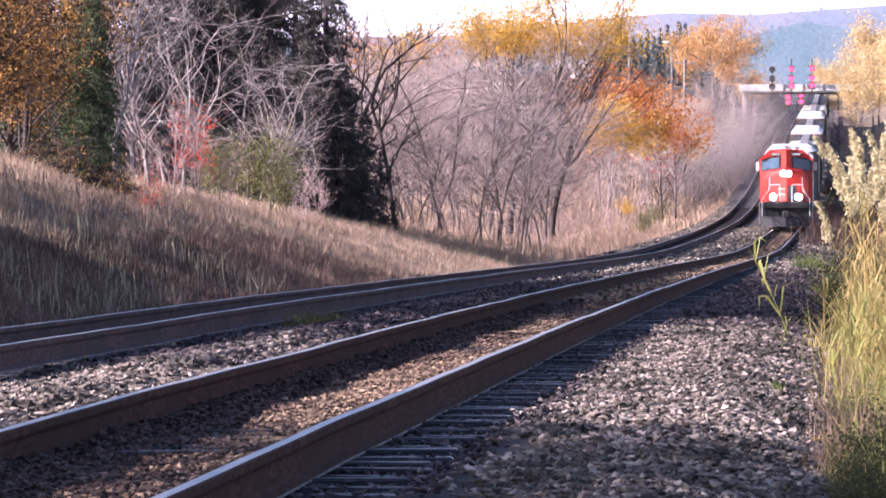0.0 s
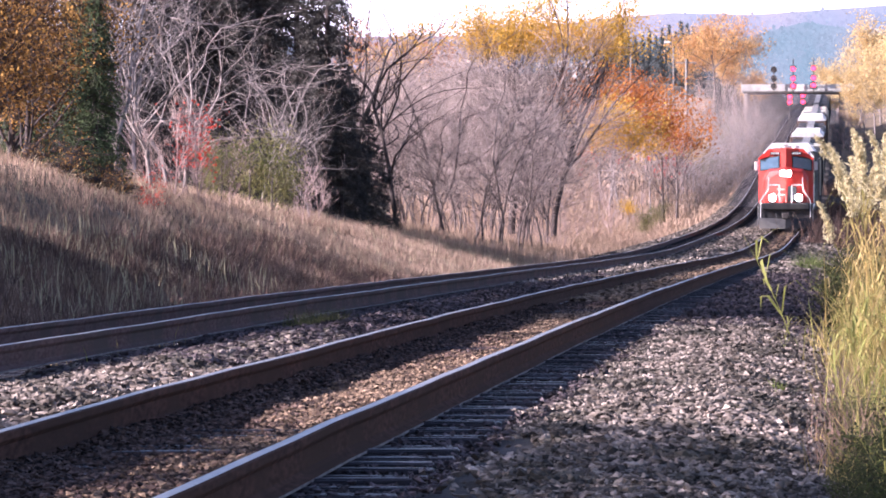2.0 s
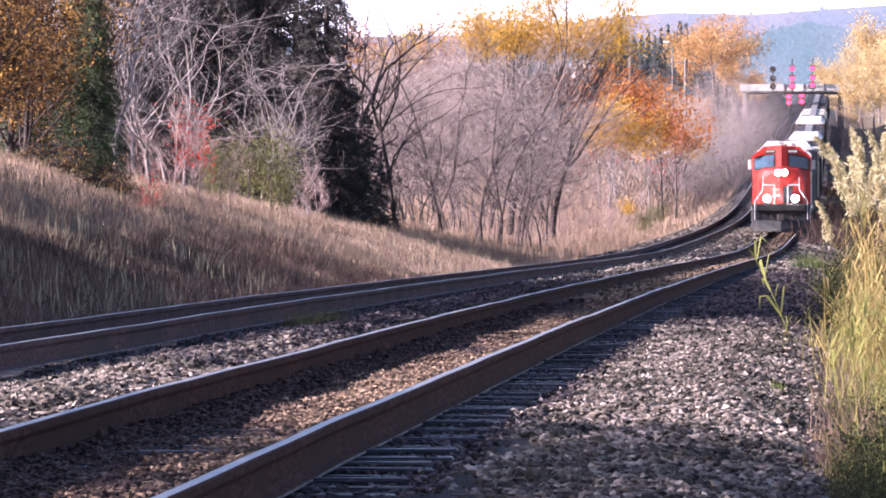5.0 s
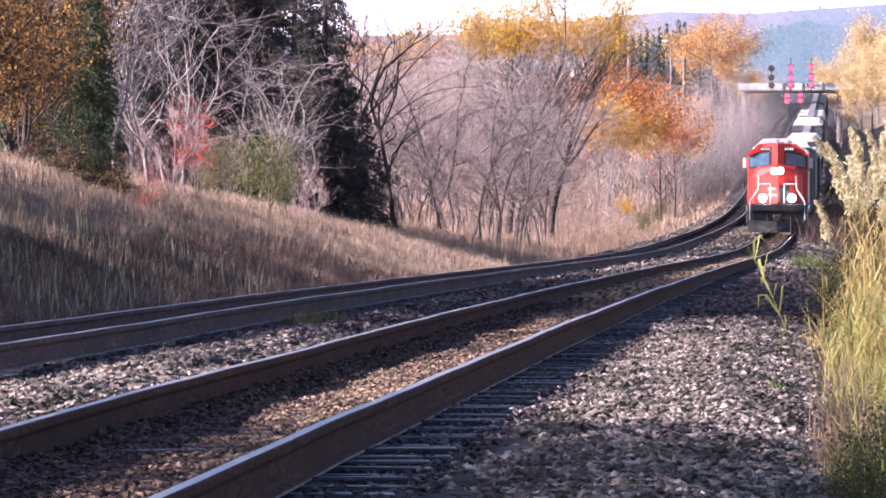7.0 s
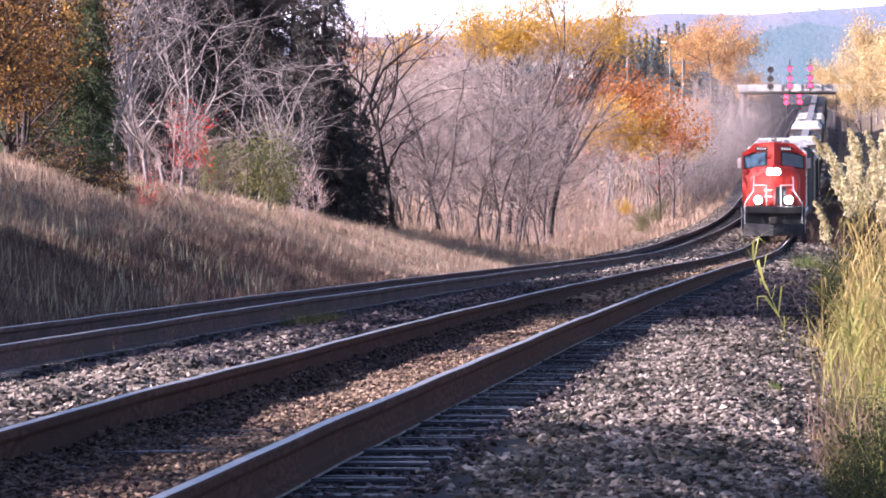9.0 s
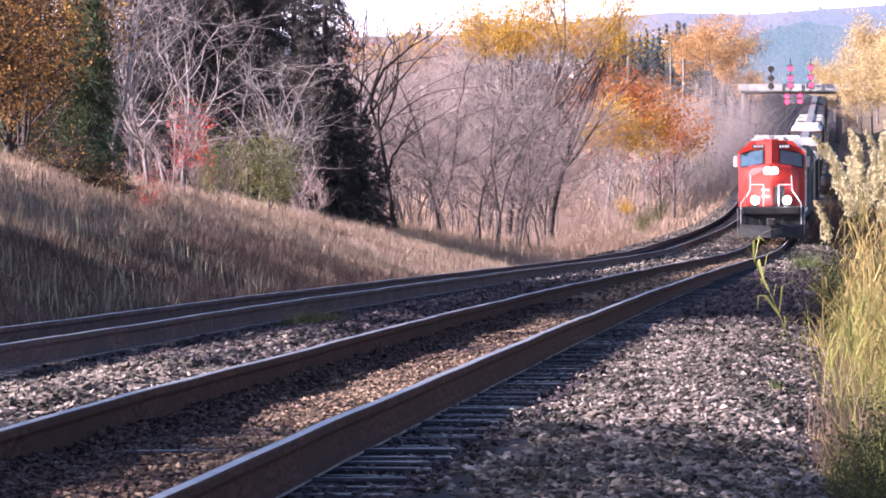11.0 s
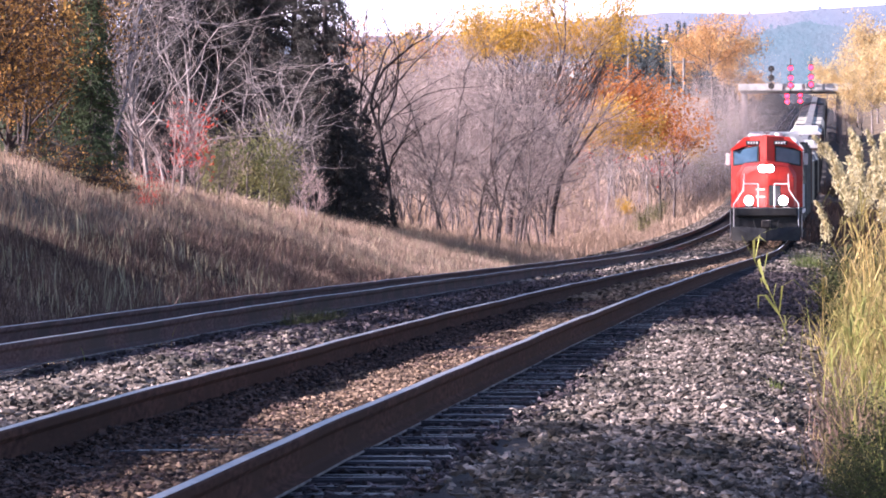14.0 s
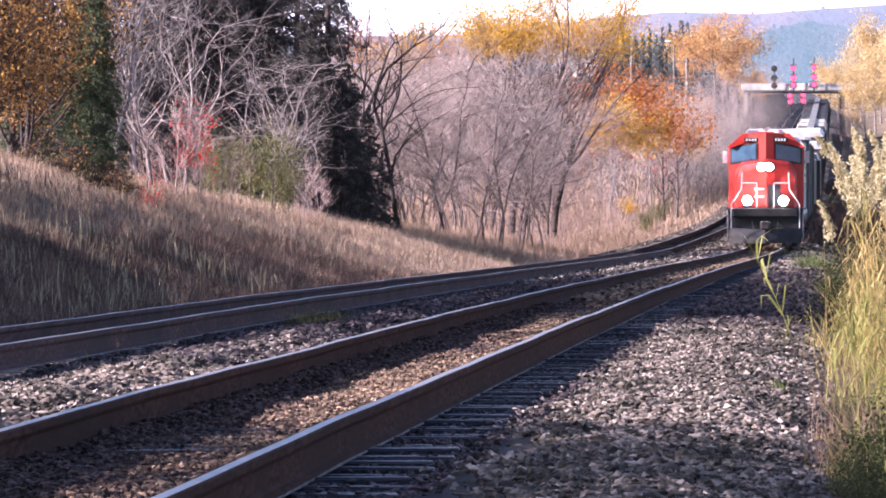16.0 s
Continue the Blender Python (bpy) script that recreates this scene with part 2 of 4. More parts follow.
# ---------------------------------------------------------------- the lie of the land
PROFILE = np.array([(-400, -1.2), (0, -1.02), (20, -.98), (26, -.935), (40, -.86), (60, -.78), (100, -.70), (130, -.66), (167, -.60), (206, -.45),
                    (231, -.24), (257, .02), (297, .45), (330, .9), (369, 1.55), (409, 2.5), (459, 4.1), (505, 6.0), (560, 8.4), (650, 12.4),
                    (760, 17.0), (900, 22.0), (1200, 32.0)])


def rail_z(s):
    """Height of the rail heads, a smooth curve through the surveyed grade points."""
    x, y = PROFILE[:, 0], PROFILE[:, 1]
    h, m = np.diff(x), np.diff(y) / np.diff(x)
    t = np.concatenate([[m[0]], (m[:-1] * h[1:] + m[1:] * h[:-1]) / (h[1:] + h[:-1]), [m[-1]]])
    s = np.clip(np.asarray(s, float), x[0], x[-1] - 1e-6)
    i = np.clip(np.searchsorted(x, s, side="right") - 1, 0, len(h) - 1)
    u = (s - x[i]) / h[i]
    return 1.0 + (y[i] * (1 + 2 * u) * (1 - u) ** 2 + t[i] * h[i] * u * (1 - u) ** 2 + y[i + 1] * u * u * (3 - 2 * u) + t[i + 1] * h[i] * u * u * (u - 1))


def smooth(a, b, x):
    u = np.clip((np.asarray(x, float) - a) / (np.asarray(b, float) - a), 0, 1)
    return u * u * (3 - 2 * u)


def rough_noise(x, y, scale, seed=0):
    r = np.random.default_rng(seed)
    out = 0
    for k in range(5):
        a, b, p = r.uniform(-1, 1), r.uniform(-1, 1), r.uniform(0, 6.28)
        out = out + np.sin((a * x + b * y) * scale * (1 + .6 * k) * 3 + p) / (1 + .5 * k)
    return out / 2.5


# the unseen near crest is raised so it shades the lower slope
BANK_S = [-200, 68, 84, 110, 150, 186, 215, 240, 300, 360, 420, 500, 650, 900]
BANK_H = [3.9, 3.9, 3.1, 2.85, 2.3, 1.65, 1.15, .85, 1.2, 2.0, 3.0, 4.2, 6.0, 4.0]


def ground_z(x, s):
    """Ground height: ballast bed, shoulders, the grass bank beside the far track, the rising valley."""
    x, s = np.broadcast_arrays(np.asarray(x, float), np.asarray(s, float))
    r = rail_z(s)
    bed = r - 0.28
    bed = np.where(x > -1.7, bed, bed - 0.10 * smooth(-1.7, -2.6, x) + 0.02)
    right = -0.42 * smooth(2.3, 4.2, x) - 0.35 * smooth(4.5, 9, x) + 4.5 * smooth(7, 18, x) * smooth(300, 420, s)
    bank = np.interp(s, BANK_S, BANK_H)
    left = -0.30 * smooth(-6.2, -7.4, x) + bank * np.clip((-7.3 - x) / (7.2 - 2 * smooth(420, 600, s)), 0, 1) ** 1.1 + 0.15 * np.clip(-14.5 - x, 0, 14) + 0.03 * np.clip(-28 - x, 0, 80)
    lump = 0.10 * rough_noise(x, s, 0.25, 3) * (smooth(-7.5, -9.5, x) + smooth(5, 8, x)) + 0.6 * rough_noise(x, s, 0.012, 4) * smooth(40, 120, np.abs(x))
    return bed + right + left + lump


def put_x(px, s):
    """Where a line of sight across the valley lies at the distance s."""
    return EYE.x - (1484 - px) * s / FOCAL


def swing(s):
    """The near track's slight swing out of line."""
    return .27 * smooth(110, 200, s)


def ground():
    xs = np.concatenate([-np.geomspace(4000, 40, 28), np.arange(-36, -16, 1.5), np.arange(-16, -7, .45), np.arange(-7, 5.01, .3), np.arange(5.6, 20, 1.2),
                         np.geomspace(22, 4000, 28)])
    ss = np.concatenate([-np.geomspace(3000, 5, 20), np.arange(0, 60, .8), np.arange(60, 240, 2.0), np.arange(240, 700, 6.0), np.geomspace(710, 4800, 60)])
    X, S = np.meshgrid(xs, ss)
    v = np.stack([X, S, ground_z(X, S)], axis=-1).reshape(-1, 3)
    n, k = len(xs), np.arange((len(ss) - 1) * (len(xs) - 1))
    i = (k // (n - 1)) * n + k % (n - 1)
    me = mesh_of("ground", v, np.stack([i, i + 1, i + n + 1, i + n], axis=1), M_SOIL, smooth=True)
    me.materials.append(M_BALLAST)
    cx, cs = v[i, 0] + .2, v[i, 1]
    me.polygons.foreach_set("material_index", ((cx > np.where(cs > 380, -6.1, -7.2)) & (cx < 3.4) & (cs < 1000)).astype(np.int32))
    tagged(new("ground", me), "brown autumn valley ground with a grey ballast strip", "ground", kind="structure")


ground()


# ---------------------------------------------------------------- tracks
def sag(s, seed):
    """Small dips of worn rails."""
    r = np.random.default_rng(seed)
    out = np.zeros_like(s)
    for wave in (3.7, 6.1, 11.9, 23.0):
        out += 0.0006 * math.sqrt(wave) * np.sin(s * 2 * np.pi / wave + r.uniform(0, 6.28))
    return out


def rail_mesh(x0, drop, seed):
    """An I-section rail swept along the grade."""
    prof = [(-.076, -.186), (-.076, -.174), (-.03, -.160), (-.0095, -.145), (-.0085, -.065), (-.034, -.042), (-.0365, -.036), (-.0365, -.010), (-.028, -.002), (-.012, 0),
            (.012, 0), (.028, -.002), (.0365, -.010), (.0365, -.036), (.034, -.042), (.0085, -.065), (.0095, -.145), (.03, -.160), (.076, -.174), (.076, -.186)]
    prof = np.array(prof) * (1, 1.18)
    ss = np.concatenate([np.arange(-30, 10, 2.0), np.arange(10, 140, .5), np.arange(140, 420, 2.0), np.arange(420, 1000, 8.0)])
    z = rail_z(ss) + sag(ss, seed) - drop
    v = np.stack([x0 + prof[None, :, 0] + (swing(ss) if x0 > -2 else 0 * ss)[:, None], np.broadcast_to(ss[:, None], (len(ss), len(prof))), z[:, None] + prof[:, 1]], axis=-1).reshape(-1, 3)
    n = len(prof)
    k = np.arange((len(ss) - 1) * n)
    i, j = k // n, k % n
    f = np.stack([i * n + j, i * n + (j + 1) % n, (i + 1) * n + (j + 1) % n, (i + 1) * n + j], axis=1)[:, ::-1]
    me = mesh_of("rail", v, f, M_RAIL if x0 > -2 else M_RAIL_DUSTY)
    me.materials.append(M_RAILHEAD)
    me.materials.append(M_FLANGE)
    # face 18, the foot's outer edge, takes the painted highlight
    me.polygons.foreach_set("material_index", (((j >= 7) & (j <= 10)) + 2 * (j == 18)).astype(np.int32))
    return me


def tie_mesh(seed):
    r = random.Random(seed)
    bm = boxed(-1.30, 1.30, -.115, .115, -.18, 0)
    for v in bm.verts:
        v.co += Vector((r.uniform(-.03, .03), r.uniform(-.012, .012), r.uniform(-.010, .006)))
    bmesh.ops.bevel(bm, geom=list(bm.edges), offset=.012, segments=1, affect="EDGES")
    me = bpy.data.meshes.new("tie")
    bm.to_mesh(me)
    bm.free()
    me.materials.append(M_TIE)
    return me


TIES = [tie_mesh(k) for k in range(6)]


def track(name, x0, drop, count, first, seed, lean):
    t = tagged(new(name), "steel rails on creosoted timber ties", "railway track", kind="structure")
    for k, dx in enumerate((-.7525, .7525)):
        part("rail", rail_mesh(x0 + dx, drop + (lean if k else 0), seed + k), parent=t, label="brown rusted rail with polished head")
    r = random.Random(seed)
    s = first
    for k in range(count):
        ob = part("tie", TIES[r.randrange(6)], parent=t)
        ob.matrix_basis = pose(x0 + r.uniform(-.04, .04) + (float(swing(s)) if x0 > -2 else 0), s, float(rail_z(s)) - .221 - drop + r.uniform(-.012, .004), 0, r.uniform(-.6, .6), r.uniform(-1.2, 1.2))
        s += .53 + r.uniform(-.03, .03)
    verts, faces = [], []
    while s < 420:
        z = float(rail_z(s)) - .19 - drop
        b = len(verts)
        verts += [(x0 + a, s + c, z + d) for d in (-.1, 0) for a, c in ((-1.3, -.11), (1.3, -.11), (1.3, .11), (-1.3, .11))]
        faces += [[b + 4, b + 5, b + 6, b + 7], [b, b + 1, b + 5, b + 4], [b + 1, b + 2, b + 6, b + 5], [b + 2, b + 3, b + 7, b + 6], [b + 3, b, b + 4, b + 7]]
        s += .56
    tagged(part("far_ties", mesh_of("far_ties", verts, faces, M_TIE), parent=t), kind="stuff")


track("track_1", 0.0, 0.0, 300, 1.0, 11, .010)
track("track_2", -4.3, 0.10, 240, 6.0, 23, -.06)


# ---------------------------------------------------------------- trees and shrubs
def limbs(rng, height, radius, spread=0.5, depth=4, kids=(3, 4), up=0.25, lean=(0, 0), bare=0.3, twist=0.25, shrink=0.62):
    """Branch segments of one tree, and the tips of its twigs."""
    segs, tips, made = [], [], []

    def grow(p, d, length, r, level):
        made.append(level)
        own = len(made)
        n = 4 if level < 2 else 3 if level < depth else 2
        pts = [p]
        for k in range(n):
            d = d + np.array([rng.normal() * twist, rng.normal() * twist, rng.normal() * twist * .6 + up * (.5 if level else .1)]) * (.35 if level == 0 else .6)
            d = d / np.linalg.norm(d)
            q = pts[-1] + d * length / n
            r1 = r * (1 - .42 * (k + 1) / n) if level < depth else r * (1 - .7 * (k + 1) / n)
            segs.append((*pts[-1], *q, r * (1 - .42 * k / n), max(r1, .003), level, own))
            pts.append(q)
        if level == depth:
            tips.extend(pts[1:])
            return
        count = rng.integers(kids[0], kids[1] + 1) + (3 if level == 0 else 0)
        for k in range(count):
            f = rng.uniform(bare if level == 0 else .25, 1.0)
            i = min(int(f * n), n - 1)
            base = pts[i] + (pts[i + 1] - pts[i]) * (f * n - i)
            a = rng.uniform(0, 6.28)
            side = np.array([math.cos(a), math.sin(a), rng.uniform(-.1, .5)])
            nd = d * (1 - spread) + side * spread
            grow(base, nd / np.linalg.norm(nd), length * shrink * rng.uniform(.7, 1.15), max(r * (.50 - .1 * f), .004), level + 1)
        grow(pts[-1], d, length * shrink, r * .55, level + 1)

    grow(np.zeros(3), np.array([lean[0], lean[1], 1.0]), height * .5, radius, 0)
    return segs, np.array(tips)


def tree(name, label, category, seed, height, radius, bark, leaf=None, count=0, leaf_size=.1, sides=4, twig=None, group="", scatter=.25, dead=0.0, leaf_from=0.0, **kw):
    """A tree: an Empty at its foot with a trunk with limbs, fine twigs, and a crown of leaves."""
    rng = np.random.default_rng(seed)
    segs, tips = limbs(rng, height, radius, **kw)
    segs = np.array(segs)
    top = segs[:, 5].max()
    segs[:, :8] *= height / top
    tips = tips * height / top
    tips = tips[tips[:, 2] > leaf_from * height]
    segs[:, 6:8] = np.maximum(segs[:, 6:8], .003)
    t = tagged(new(name), label, category, group)
    big = segs[:, 8] <= 1
    for own in np.unique(segs[big, 9]):
        piece = "trunk" if own == 1 else "limb"
        v, f = pipe(segs[segs[:, 9] == own], 6)
        part(piece, mesh_of(piece, v, f, bark, smooth=True), parent=t)
    v, f = tubes(segs[~big], 3)
    tagged(part("crown", mesh_of("crown", v, f, twig or bark), parent=t), kind="stuff")
    if leaf:
        # dead is the share of leaves in the shade-darkened brown
        for shade, share in ((leaf, 1 - dead), (M_DEADLEAF, dead)):
            n = int(count * share)
            if n:
                c = tips[rng.integers(0, len(tips), n)] + rng.normal(size=(n, 3)) * scatter
                v, f = leaves(c, leaf_size, rng)
                tagged(part("foliage", mesh_of("foliage", v, f, shade), parent=t), kind="stuff")
    return t


def spruce(name, label, seed, height, width, material, bottom=.05, dense=1.0, spray=.16):
    rng = np.random.default_rng(seed)
    t = tagged(new(name), label, "tree")
    segs, c = [(0, 0, 0, 0, 0, height, .03 * height * .5, .02)], []
    z = height * bottom
    while z < height * .98:
        reach = width * (1 - z / height) ** .8 * rng.uniform(.7, 1.15) + .1
        for k in range(5):
            a = rng.uniform(0, 6.28)
            L = reach * rng.uniform(.6, 1.1)
            tip = np.array([math.cos(a) * L, math.sin(a) * L, z - .28 * L + rng.uniform(-.1, .1)])
            segs.append((0, 0, z, *tip, .03, .008))
            n = int(62 * dense * L + 16)
            u = rng.uniform(.12, 1, n) ** .8
            q = np.array([0, 0, z]) + (tip - [0, 0, z]) * u[:, None]
            q[:, 2] += .12 * L * np.sin(u * 3.1)
            c.append(q + rng.normal(size=(n, 3)) * [.07, .07, .05] * (1 + .6 * L))
        z += height * .028
    v, f = pipe(np.array(segs[:1]), 8)
    part("trunk", mesh_of("trunk", v, f, M_BARK_DARK), parent=t)
    v, f = tubes(segs[1:], 4)
    tagged(part("bough_wood", mesh_of("bough_wood", v, f, M_BARK_DARK), parent=t), kind="stuff")
    v, f = leaves(np.concatenate(c), spray, rng, droop=.6, aspect=.30)
    tagged(part("crown", mesh_of("crown", v, f, material), parent=t), kind="stuff")
    return t


def stand(t, px, s, turn=0, size=1.0, sink=.05, tilt=0):
    x = put_x(px, s)
    t.matrix_basis = pose(x, s, float(ground_z(x, s)) - sink, 0, tilt, turn) @ Matrix.Diagonal((size, size, size, 1))
    return t


def again(t, px, s, turn=0, size=1.0, sink=.05, tilt=0):
    t = copy_thing(t, Matrix())
    return stand(t, px, s, turn, size, sink, tilt)


# bronze-leaved trees on the bank
oak = tree("oak_tree", "small oak on the bank with bronze leaves and dead ones darkened for shade", "tree", 5, 7.5, .10, M_BARK_DARK, M_BROWNLEAF, 11000, .085, depth=4, bare=.04, spread=.6, up=.05, scatter=.25, dead=.5)
stand(oak, -40, 112, 20)
again(oak, 28, 118, 130, .85)
again(oak, -100, 106, 230, 1.0)
again(oak, 5, 122, 200, 1.0)
cedar = spruce("cedar_tree", "green cedar among bare trees on the bank", 8, 6.2, 1.0, M_CEDAR, .02, 2.6, .085)
stand(cedar, 158, 118, 0, .95)
again(cedar, 128, 121, 100, 1.0)
again(cedar, 172, 134, 40, .85)
again(cedar, 20, 132, 140, 1.1)
brush = tree("fallen_brush", "dark drooping dead brush with a few golden leaves", "brush", 6, 1.7, .03, M_BARK_DARK, M_BROWNLEAF, 420, .07, depth=4, bare=.02, spread=.85, up=-.12, kids=(4, 5), scatter=.1, dead=.35)
stand(brush, 110, 114, 0, .75)
for px, s, turn, size in ((165, 114, 70, .7), (205, 117, 200, .65), (140, 118, 130, .8), (45, 113, 260, .7)):
    again(brush, px, s, turn, size)

# bare pale trees
pale = tree("bare_tree", "leafless tree with pale bark on the bank", "tree", 12, 7.5, .045, M_BARK_PALE, sides=5, depth=3, bare=.22, spread=.62, up=.04, kids=(4, 5), twist=.6)
stand(pale, 195, 122, 0)
for px, s, turn, size in ((208, 124, 80, 1.0), (260, 128, 150, .9), (318, 140, 210, .8), (230, 133, 20, .95), (290, 146, 100, .9), (455, 166, 300, .8), (485, 166, 190, .7), (545, 158, 110, .5)):
    again(pale, px, s, turn, size)

# dark spruces
fir = spruce("spruce_tree", "tall dark spruce tree at the foot of the bank", 21, 13.0, 2.6, M_NEEDLE, .03, 1.5)
stand(fir, 575, 182)
for px, s, turn, size in ((520, 187, 90, 1.05), (465, 184, 200, 1.0), (412, 190, 40, 1.1), (360, 186, 300, 1.05), (300, 190, 120, 1.1), (622, 184, 150, .42), (648, 186, 30, .36), (600, 180, 80, .5), (672, 188, 250, .24), (698, 190, 50, .12), (330, 178, 140, 1.0), (385, 176, 220, .9), (280, 176, 20, 1.0), (225, 172, 80, .95), (440, 176, 300, .9), (395, 205, 10, 1.4), (445, 206, 70, 1.4), (240, 196, 60, 1.1), (170, 195, 20, 1.1), (60, 190, 0, 1.1)):
    again(fir, px, s, turn, size)

# tall bare trees in front of the thicket
gaunt = tree("bare_tree", "tall gaunt leafless tree with dark forking limbs", "tree", 31, 12.0, .12, M_BARK_DARK, depth=3, bare=.25, spread=.42, up=.12, kids=(2, 3), twist=.4)
stand(gaunt, 640, 188, 0)
again(gaunt, 700, 200, 140, .85, tilt=12)
again(gaunt, 610, 200, 250, .9)
again(gaunt, 655, 205, 60, .95, tilt=-4)
for k in range(6):
    again(gaunt, 715 + 50 * k, 222 + (k * 37) % 45, 67 * k, .5 + .04 * (k % 5), .05, (-8, 6, 11, -4)[k % 4])

# thicket of grey saplings
sap = [tree("sapling", "leafless grey sapling in a dense thicket", "tree", 40 + k, 8.6, .042, M_BARK, twig=M_TWIG, depth=4, bare=.15, spread=.58, up=.06, kids=(3, 4), twist=.5, shrink=.6, group="thicket of saplings") for k in range(4)]
rng = random.Random(4)
for k in range(104):
    px, s = 655 + 335 * (k + rng.random()) / 104, rng.uniform(205, 275)
    t = sap[k % 4]
    (stand if k < 4 else again)(t, px, s, rng.uniform(0, 360), rng.uniform(.65, 1.25 if px < 930 else .85))
for k in range(14):
    again(sap[k % 4], rng.uniform(640, 900), rng.uniform(285, 340), rng.uniform(0, 360), rng.uniform(1.0, 1.5))

# yellow poplars
poplar = tree("poplar_tree", "tall poplar with golden leaves in its top", "tree", 61, 13.5, .17, M_BARK_DARK, M_YELLOW, 0, depth=4, bare=.45, spread=.42, up=.2, kids=(3, 3), twist=.22)
poplar_tips = limbs(np.random.default_rng(61), 13.5, .17, depth=4, bare=.45, spread=.42, up=.2, kids=(3, 3), twist=.22)
pt = poplar_tips[1] * 13.5 / np.array(poplar_tips[0])[:, 5].max()
pt = pt[pt[:, 2] > 9.0]
prng = np.random.default_rng(7)
v, f = leaves(pt[(len(pt) * prng.random(7000) ** 1.3).astype(int)] + prng.normal(size=(7000, 3)) * [.3, .3, .38], .115, prng)
tagged(part("foliage", mesh_of("foliage", v, f, M_YELLOW), parent=poplar), kind="stuff")
stand(poplar, 926, 240, 40, 1.04)
again(poplar, 902, 238, 170, 1.0)
again(poplar, 976, 246, 100, 1.06)
again(poplar, 868, 262, 80, 1.04)

# small orange, red and yellow trees farther up the line
maple = tree("maple_tree", "small maple with orange autumn leaves", "tree", 71, 7.0, .09, M_BARK, M_ORANGE, 1900, .16, leaf_from=.66, depth=3, bare=.4, spread=.5, up=.15, scatter=.4)
gold = tree("birch_tree", "young birch with yellow autumn leaves", "tree", 72, 6.5, .07, M_BARK_PALE, M_YELLOW, 1900, .16, leaf_from=.62, depth=3, bare=.2, spread=.45, up=.2, scatter=.35)
scarlet = tree("sumac_shrub", "scarlet sumac shrub on the grassy bank", "shrub", 73, 2.6, .02, M_BARK, M_RED, 260, .09, depth=2, bare=.3, spread=.5, scatter=.16)
olive = tree("bush", "olive green bush fading to yellow", "bush", 74, 2.6, .035, M_BARK, M_OLIVE, 2200, .07, depth=3, bare=.05, spread=.6, up=.15, scatter=.22)
mauve = tree("bush", "leafless mauve bush in dry grass", "bush", 75, 4.2, .035, M_PINK, twig=M_PINK, depth=4, bare=.03, spread=.45, up=.2, kids=(3, 4))
stand(maple, 1080, 350, 0, 1.5)
for px, s, turn, size in ((1062, 356, 50, 1.45), (1172, 356, 150, 1.35), (1195, 364, 220, 1.2), (1120, 430, 300, 1.3), (1208, 428, 120, 1.0), (780, 420, 90, 1.5), (640, 430, 10, 1.5)):
    again(maple, px, s, turn, size)
stand(gold, 1095, 340, 0, 1.25)
for px, s, turn, size in ((1150, 356, 60, 1.15), (1075, 338, 200, 1.2), (1105, 300, 120, .35), (1225, 440, 250, .8), (730, 400, 30, 1.6)):
    again(gold, px, s, turn, size)
palegold = tree("poplar_tree", "far poplar beyond the bridge, its yellow leaves paled with haze", "tree", 78, 13.0, .16, M_BARK_PALE, M_PALEGOLD, 5200, .26, depth=4, bare=.12, spread=.4, up=.2, kids=(3, 3), scatter=.5)
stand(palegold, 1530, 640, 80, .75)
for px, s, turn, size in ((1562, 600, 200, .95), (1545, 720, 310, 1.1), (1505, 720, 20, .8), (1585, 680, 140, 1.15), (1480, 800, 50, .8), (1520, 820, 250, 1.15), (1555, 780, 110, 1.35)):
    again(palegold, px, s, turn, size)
paleorange = tree("maple_tree", "far round maple, its orange leaves paled with haze", "tree", 79, 12.0, .16, M_BARK, M_PALEORANGE, 5200, .26, depth=4, bare=.15, spread=.55, up=.12, kids=(3, 3), scatter=.5)
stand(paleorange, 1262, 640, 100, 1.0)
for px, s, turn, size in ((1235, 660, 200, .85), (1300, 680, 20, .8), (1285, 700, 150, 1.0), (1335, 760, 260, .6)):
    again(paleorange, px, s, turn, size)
stand(scarlet, 325, 136, 0, 1.0)
again(scarlet, 266, 112, 90, .5)
again(scarlet, 1062, 372, 30, 3.2)
again(scarlet, 1180, 398, 130, 2.8)
again(scarlet, 1095, 380, 250, 3.0)
again(scarlet, 345, 138, 200, 1.0)
stand(olive, 475, 150, 0, 1.0)
for px, s, turn, size in ((385, 140, 80, .8), (505, 155, 160, .8), (435, 150, 30, 1.0), (1140, 300, 200, .7), (1250, 480, 90, 1.0), (360, 142, 300, .7), (1165, 335, 40, .8), (1152, 320, 140, .7), (1280, 560, 60, 1.6), (1305, 600, 170, 1.5)):
    again(olive, px, s, turn, size)
stand(mauve, 1050, 270)
